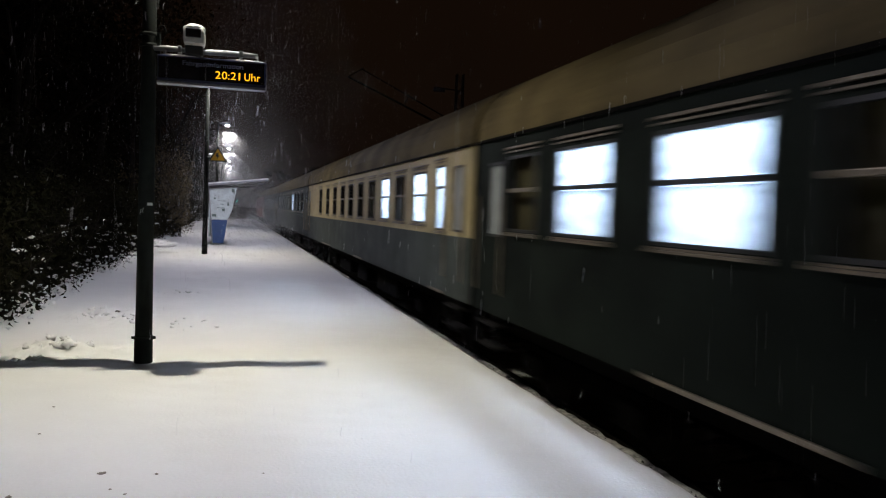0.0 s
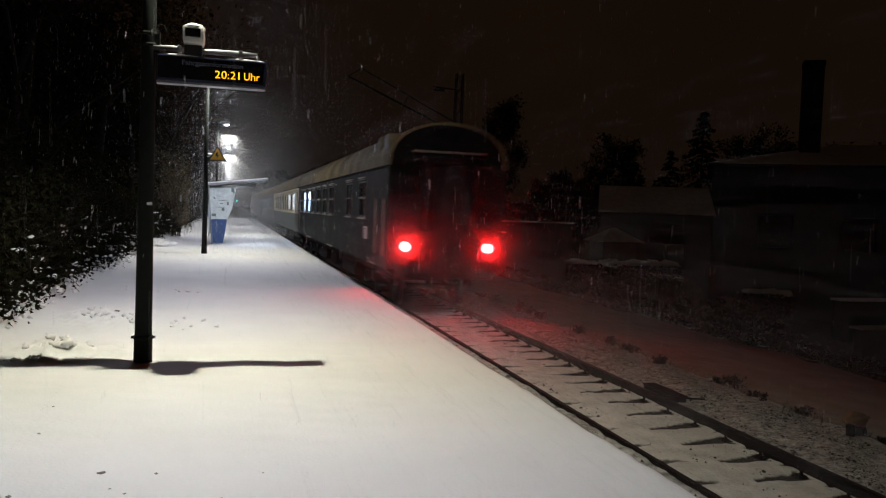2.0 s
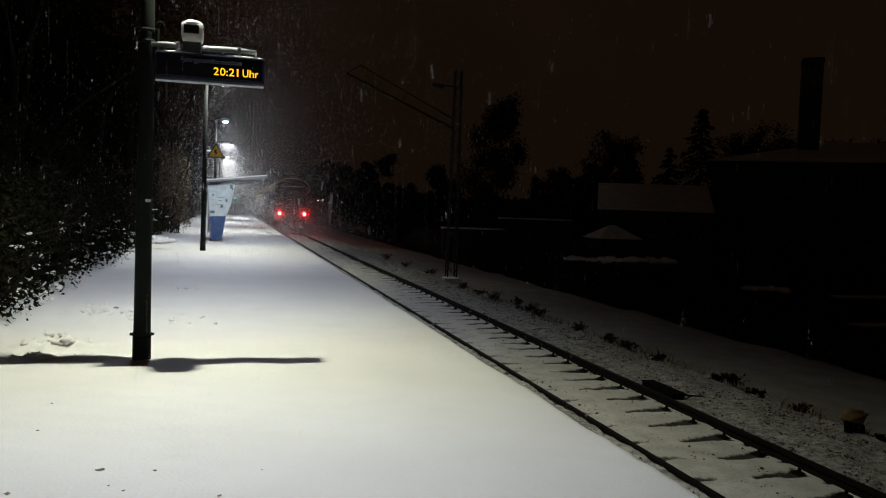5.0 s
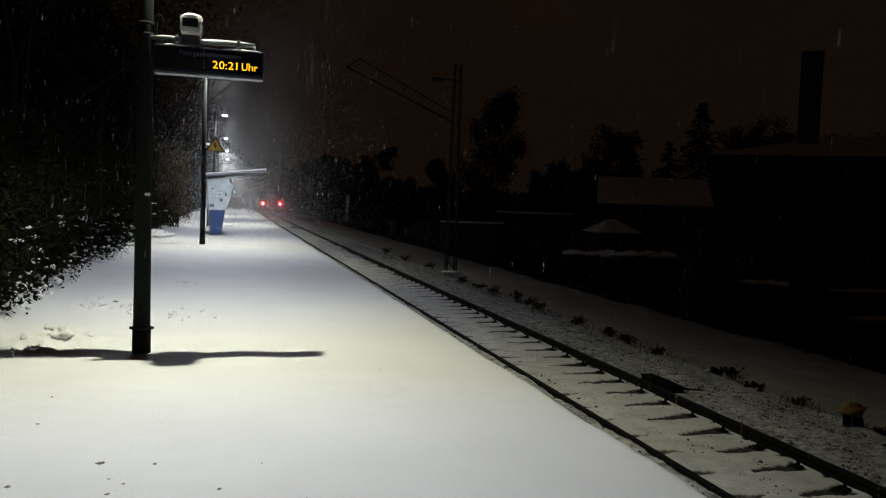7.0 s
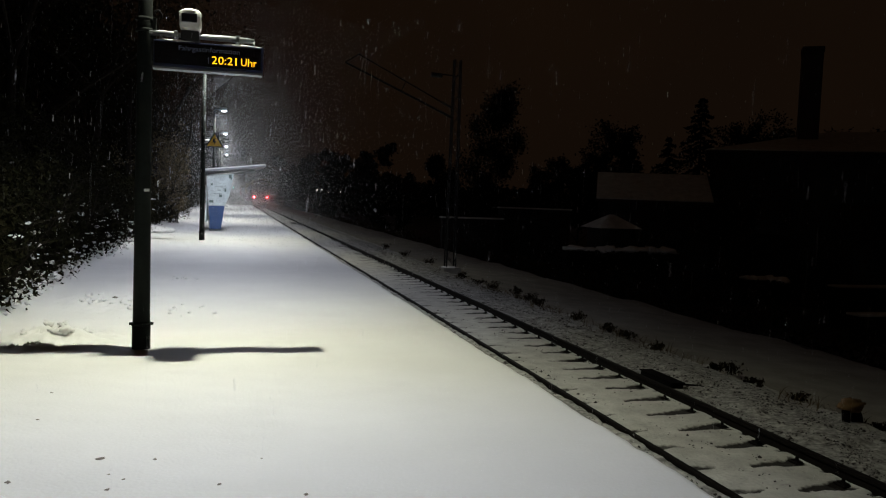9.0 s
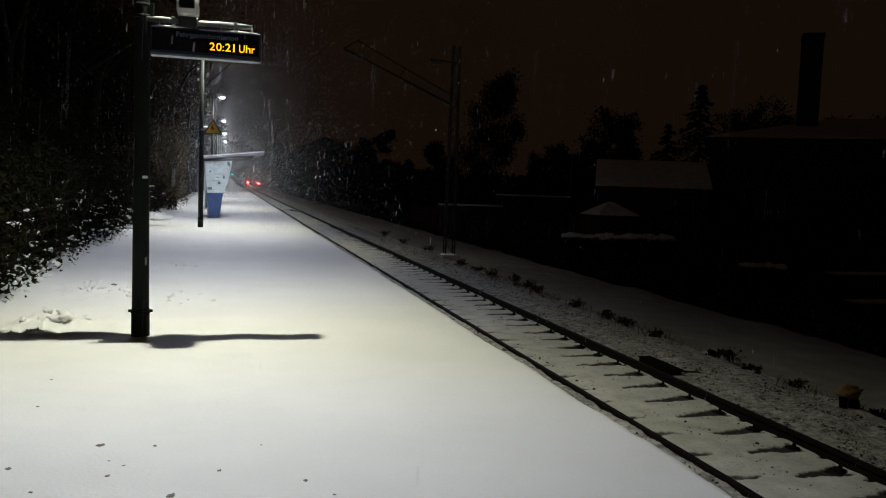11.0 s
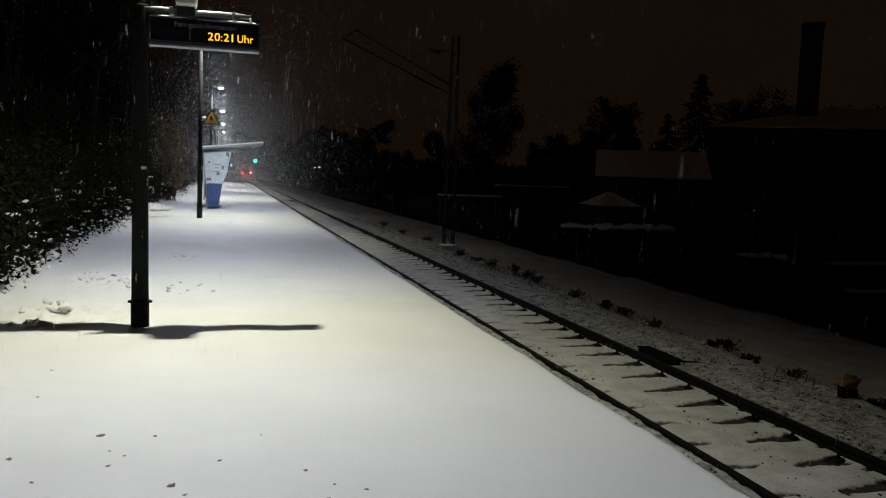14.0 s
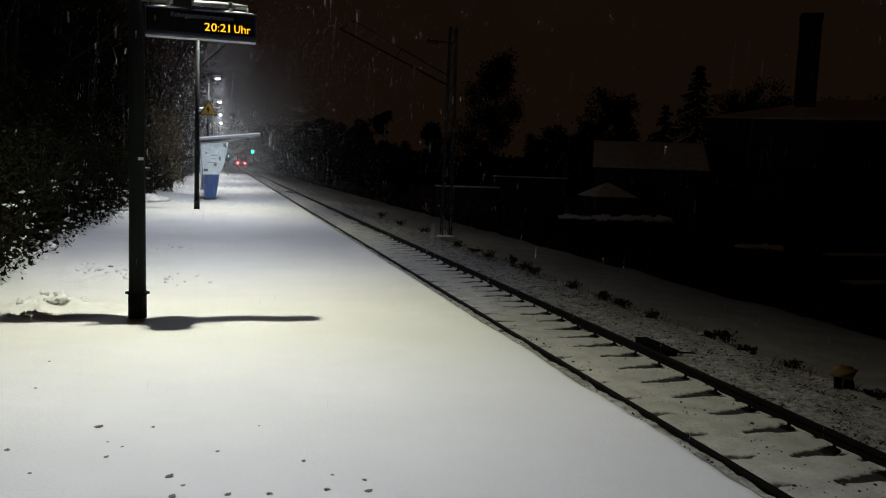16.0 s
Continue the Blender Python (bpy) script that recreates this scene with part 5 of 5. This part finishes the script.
        for a, b, c, d in ((m - w / 2, m - w / 2 + 0.035, z0, z1), (m + w / 2 - 0.035, m + w / 2, z0, z1), (m - w / 2 + 0.035, m + w / 2 - 0.035, z0, z0 + 0.035), (m - w / 2 + 0.035, m + w / 2 - 0.035, z1 - 0.035, z1)):
            box(bm, -HALF - 0.004, -HALF + 0.05, a, b, c, d)
        f = part("window", bm, BLACK_PAINT, e)
        if bar:
            bm = bmesh.new()
            box(bm, -HALF - 0.012, -HALF + 0.05, m - w / 2 + 0.036, m + w / 2 - 0.036, bar - 0.02, bar + 0.025, 0.008)
            # in lit windows the metal bar is coloured black, as seen against the light
            part("glazing_bar", bm, BLACK_PAINT if bright else ALU, f, "glazing bar coloured black as a backlit silhouette" if bright else "dull metal glazing bar")
        if bar:
            bm = bmesh.new()
            box(bm, -HALF - 0.045, -HALF - 0.002, m - w / 2 - 0.05, m + w / 2 + 0.05, z0 - 0.055, z0 - 0.032)
            box(bm, -HALF - 0.025, -HALF - 0.002, m - w / 2 - 0.05, m + w / 2 + 0.05, z0 - 0.028, z0 - 0.010)
            part("sill", bm, ALU, f, "dull metal sill")
            bm = bmesh.new()
            box(bm, -HALF - 0.035, -HALF - 0.002, m - w / 2 - 0.06, m + w / 2 + 0.06, z1 + 0.09, z1 + 0.115)
            box(bm, -HALF - 0.02, -HALF - 0.002, m - w / 2 - 0.05, m + w / 2 + 0.05, z1 + 0.045, z1 + 0.062)
            part("drip_rail", bm, ALU, f, "dull metal drip rail")
        for a, b, k in ((z0 + 0.035, (bar or z1) - 0.035, 0), ((bar or z1) + 0.035, z1 - 0.035, 1)):
            if b - a > 0.1:
                bm = bmesh.new()
                box(bm, -HALF + 0.018, -HALF + 0.024, m - w / 2 + 0.035, m + w / 2 - 0.035, a, b)
                o = part("pane", bm, PANE_MIST if bright or not bar else PANE, f)
                o.visible_shadow = False
        if bright:
            # a lit compartment behind the window
            bm = bmesh.new()
            a, b = m - max(w, 0.9) / 2 - 0.2, m + max(w, 0.9) / 2 + 0.2
            box(bm, 0.42, 0.46, a, b, 1.25, 3.42)
            for q in (a, b - 0.03):
                box(bm, -HALF + 0.08, 0.419, q, q + 0.03, 1.25, 3.42)
            box(bm, -HALF + 0.08, 0.419, a + 0.031, b - 0.031, 3.39, 3.42)
            c = part("compartment", bm, INSIDE, e, "brightly lit pale compartment")
            bm = bmesh.new()
            for xx in (-1.05, -0.35):
                box(bm, xx, xx + 0.14, a + 0.12, b - 0.12, 3.33, 3.37, 0.008)
            part("tube_light", bm, TUBE, c, "cold white tube lamps")
            bm = bmesh.new()
            box(bm, -0.9, 0.3, a + 0.04, a + 0.5, 1.6, 1.75, 0.04)
            box(bm, -0.9, 0.3, a + 0.04, a + 0.18, 1.75, 2.55, 0.04)
            part("seat", bm, SEAT, c, "grey seat")
        else:
            bm = bmesh.new()
            n = 14
            ring = [(m - w / 2 - 0.05 + (w + 0.1) * t / n, -HALF + 0.14 + 0.018 * math.sin(t * 2.1)) for t in range(n + 1)]
            for (ya, xa), (yb, xb) in zip(ring, ring[1:]):
                vs = [bm.verts.new(c) for c in ((xa, ya, z0 - 0.05), (xb, yb, z0 - 0.05), (xb, yb, z1 + 0.05), (xa, ya, z1 + 0.05))]
                bm.faces.new(vs)
            bmesh.ops.remove_doubles(bm, verts=bm.verts[:], dist=0.0001)
            bmesh.ops.solidify(bm, geom=bm.faces[:], thickness=0.004)
            part("curtain", bm, CURTAIN, e, "drawn olive curtain")
    if tail:
        for sx in (-1, 1):
            bm = bmesh.new()
            tube(bm, (sx * 0.99, -0.06, 1.53), (sx * 0.99, 0.0, 1.53), 0.125, 0.14, 20)
            h = part("tail_lamp", bm, BLACK_PAINT, e, "round tail lamp glowing red")
            bm = bmesh.new()
            tube(bm, (sx * 0.99, -0.085, 1.53), (sx * 0.99, -0.062, 1.53), 0.10, 0.11, 20)
            part("lens", bm, TAIL_RED, h, "glowing red lens")
        bm = bmesh.new()
        box(bm, -0.88, 0.84, -0.16, -0.10, 3.70, 3.735, 0.008)
        part("end_rail", bm, ALU, e, "pale horizontal rail above the gangway")
        bm = bmesh.new()
        box(bm, -HALF - 0.012, -HALF - 0.001, 2.72, 3.2, 1.58, 1.90, 0.004)
        p = part("number_panel", bm, PLATE, e, "pale information panel")
        for q in range(4):
            bm = bmesh.new()
            box(bm, -HALF - 0.016, -HALF - 0.0125, 2.78, 3.14, 1.63 + 0.065 * q, 1.65 + 0.065 * q)
            part("text_bar", bm, MAST_STEEL, p)
        # vent panels low on the side
        for zz in (1.46, 1.76):
            bm = bmesh.new()
            box(bm, -HALF - 0.010, -HALF - 0.001, 12.35, 12.95, zz, zz + 0.15, 0.003)
            p = part("vent_panel", bm, GREY_COACH, e, "small grey vent panel")
            for q in range(3):
                bm = bmesh.new()
                box(bm, -HALF - 0.016, -HALF - 0.0105, 12.4, 12.9, zz + 0.03 + 0.042 * q, zz + 0.045 + 0.042 * q)
                part("slat", bm, RAIL_STEEL, p)
        # louvred boxes on the roof shoulder near the end
        for yy, ln in ((0.25, 0.62), (1.25, 0.35)):
            bm = bmesh.new()
            box(bm, -1.37, -1.05, yy, yy + ln, 3.70, 4.12, 0.02)
            b = part("roof_vent", bm, COACH_ROOF, e, "louvred roof vent")
            for q in range(4):
                bm = bmesh.new()
                box(bm, -1.385, -1.372, yy + 0.05, yy + ln - 0.05, 3.76 + 0.08 * q, 3.815 + 0.08 * q)
                part("louvre", bm, BLACK_PAINT, b)
    return e


W = lambda m, w=1.2: (m, w, WIN0, WIN1, BAR)
D = lambda m: (m, 0.46, 2.05, 3.05, None)
last_wins = [W(21.05), W(18.86, 1.3), W(16.9, 1.3), W(14.8, 1.3), W(12.62, 1.25), W(10.45, 1.35), W(6.1, 1.15), W(3.65, 1.15), D(23.75), W(22.75, 0.95)]
L1 = 24.6
last_coach = coach("last_coach", L1, last_wins, GREEN_COACH, GREEN_COACH, "dirty dark green railway coach with red tail lamps, mostly unlit", lit=(0, 1), tail=True)
L2 = 25.9
cream_wins = [(0.68, 0.5, 2.05, 3.10, None), (1.8, 0.5, 2.05, 3.15, 2.78)] + [W(m, 1.0) for m in (3.35, 5.15, 6.85, 8.65, 10.45, 12.3, 14.1, 16.1, 18.2, 20.6)] + [(L2 - 0.7, 0.5, 2.05, 3.10, None)]
cream_coach = coach("cream_coach", L2, cream_wins, CREAM_COACH, GREY_COACH, "cream and grey-green railway coach with some lit windows", lit=(1, 2, 4), split=1.98)
L3 = 26.2
green_wins = [D(0.75)] + [W(2.9 + 2.15 * k) for k in range(10)] + [D(25.4)]
green_coach = coach("green_coach", L3, green_wins, GREY_COACH, GREY_COACH, "weathered grey-green railway coach with curtained windows", lit=(0, 4))
green_coach_b = copy_thing(green_coach, pose(TRACK_X, 0, RAIL))
red_coach = coach("red_coach", L3, green_wins, RED_COACH, RED_COACH, "dull red railway coach at the head of the train", lit=())


# ---- falling snow, and the snow dust behind the train ----
def grain_mesh(name, centres, radius, rng):
    """Tiny four-sided grains."""
    n = len(centres)
    k = (radius * rng.uniform(0.5, 1.5, n))[:, None, None]
    v = (centres[:, None, :] + k * np.array([[1, 1, 1], [1, -1, -1], [-1, 1, -1], [-1, -1, 1]])[None] * 0.7).reshape(-1, 3)
    i = np.arange(n)[:, None] * 4
    f = np.concatenate([i + t for t in ([0, 1, 2], [0, 3, 1], [0, 2, 3], [1, 3, 2])])
    return cloud_mesh(name, v.tolist(), f.tolist(), FALLING)


def snowfall(n, radius, seed, x0, x1, y0, y1, z0, z1, label):
    r = np.random.RandomState(seed)
    c = np.stack([r.uniform(x0, x1, n), y0 + (y1 - y0) * r.uniform(0, 1, n) ** 0.8, r.uniform(z0, z1, n)], 1)
    return tagged(new("falling_snow", grain_mesh("falling_snow", c, radius, r)), label, "snow", kind="stuff")


fall_c = snowfall(11000, 0.0036, 43, -1.8, 3.6, 0.6, 4.2, 0, 96, "falling snow flakes")
fall_a = snowfall(26000, 0.0064, 41, -7, 12, 2.2, 30, 0, 44, "falling snow flakes")
fall_b = snowfall(34000, 0.0075, 42, -8, 16, 4.0, 55, 0, 52, "falling snow flakes")


def splinter_mesh(name, centres, size, r, material):
    """Very fine snow: one three-cornered splinter a grain."""
    n = len(centres)
    t = r.normal(size=(n, 3, 3))
    t *= (size * r.uniform(0.5, 1.4, n))[:, None, None] / np.linalg.norm(t, axis=2)[:, :, None]
    me = bpy.data.meshes.new(name)
    me.vertices.add(n * 3)
    me.vertices.foreach_set("co", (centres[:, None, :] + t).reshape(-1, 3).ravel())
    me.loops.add(n * 3)
    me.loops.foreach_set("vertex_index", np.arange(n * 3))
    me.polygons.add(n)
    me.polygons.foreach_set("loop_start", np.arange(n) * 3)
    me.update(calc_edges=True)
    me.materials.append(material)
    return me


def dust(seed):
    """Fine snow in the wake: a trail low behind the coach, drifting off the track, and grains added round the tail
    lamps for their red halo.
    """
    r = np.random.RandomState(seed)
    n = 150000
    y = -0.25 - 17 * r.uniform(0, 1, n) ** 1.6
    side = r.normal(0, 1, n)
    side = np.where(side > 0, side * 1.35, side) * (1.1 + 0.035 * -y)
    c = np.stack([side, y, np.abs(r.normal(0, 1, n)) * (0.75 + 0.045 * -y) - 0.05], 1)
    # rings of grains round each lens build the red glow into the dust
    for sx in (-0.99, 0.99):
        m = 26000
        a, q = r.uniform(0, 6.28, m), 0.13 + np.where(np.arange(m) < 500, r.exponential(0.16, m), r.exponential(1.1, m))
        c = np.concatenate([c, np.stack([sx + q * np.cos(a), -0.13 - np.abs(r.normal(0, 0.5, m)) * (0.3 + 1.5 * q), 1.53 + q * np.sin(a)], 1)])
    c = c[(c[:, 2] > -0.1) & ((c[:, 1] < -0.8 - 2.4 * c[:, 2]) | (np.arange(len(c)) >= n)) & ((c[:, 0] > -1.55) | (c[:, 2] > 0.85))]
    return tagged(new("snow_dust", splinter_mesh("snow_dust", c, 0.017, r, DUST_SNOW)), "fine snow dust whirled up behind the train", "snow dust", kind="stuff")


def lamp_haze(seed):
    """Fine snow that the train has thrown up hangs over the track and, crowded into cones of glow, under the far lamps,
    and sinks.
    """
    r = np.random.RandomState(seed)
    out = []
    # grains packed into a cone below each lamp to shape its glow in the air
    for y, n in ((50.3, 18000), (70.8, 70000), (91.3, 45000), (111.8, 30000)):
        s = 0.35 + 4.5 * r.uniform(0, 1, n) ** 1.8
        out.append(np.stack([LAMP_X + 0.35 * s + r.normal(0, 0.5, n) * s, y + r.normal(0, 0.7, n) * s, LAMP_Z - 0.1 - s], 1))
    n = 130000
    y = r.uniform(40, 115, n)
    out.append(np.stack([1.5 + np.abs(r.normal(0, 1, n)) * y * 0.05, y, r.uniform(-0.5, 1, n) ** 2 * 9 + 0.5], 1))
    return tagged(new("snow_haze", splinter_mesh("snow_haze", np.concatenate(out), 0.036, r, VEIL_SNOW)), "fine snow haze hanging round the platform lamps", "snow haze", kind="stuff")


def far_snow(seed):
    """The veil of countless far flakes between the lamps."""
    r = np.random.RandomState(seed)
    n = 700000
    y = 24 + 97 * r.uniform(0, 1, n)
    c = np.stack([r.normal(1.2, 2.2, n) * (0.6 + y / 70), y, r.uniform(0, 22, n)], 1)
    return tagged(new("far_snowfall", splinter_mesh("far_snowfall", c, np.clip(0.0009 * y, 0.014, 0.055), r, VEIL_SNOW)), "veil of fine falling snow down the line", "snow", kind="stuff")


veil = far_snow(53)
wake = dust(51)
haze = lamp_haze(52)


def motions():
    """The train runs away down the line; the snow falls all the while."""
    tail = [(0.0, -13.6), (0.5, -5.75), (1.0, 2.1), (1.5, 9.9), (2.0, 17.75), (3.5, 41.2), (5.0, 65.0), (7.0, 96.9), (9.0, 128.3), (12.5, 181.5), (16.0, 231.5)]
    start = 0.0
    for c, gap in ((last_coach, 0.0), (cream_coach, L1 + 0.3), (green_coach, L2 + 0.35), (green_coach_b, L3 + 0.35), (red_coach, L3 + 0.35)):
        start += gap
        walk(c, [(t, pose(TRACK_X, y + start, RAIL)) for t, y in tail])
    walk(wake, [(t, pose(TRACK_X, y, RAIL)) for t, y in tail])
    walk(haze, [(0.0, pose(0, 0, 0)), (6.0, pose(0, 2.0, -1.2)), (9.0, pose(0, 4.0, -3.0)), (16.0, pose(0, 8.0, -8.5))])
    walk(veil, [(0.0, pose(0, 0, 0)), (8.0, pose(-0.3, 0.5, -7.0)), (16.0, pose(-0.6, 1.0, -14.0))])
    walk(fall_c, [(0.0, pose(0, 0, 0)), (8.0, pose(0.9, 0.1, -44.0)), (16.0, pose(-0.6, 0.2, -88.0))])
    walk(fall_a, [(0.0, pose(0, 0, 0)), (8.0, pose(-0.9, -0.6, -16.5)), (16.0, pose(-1.8, -1.4, -33.0))])
    walk(fall_b, [(0.0, pose(0, 0, 0)), (8.0, pose(1.0, 0.6, -20.5)), (16.0, pose(1.6, 1.4, -41.0))])


motions()
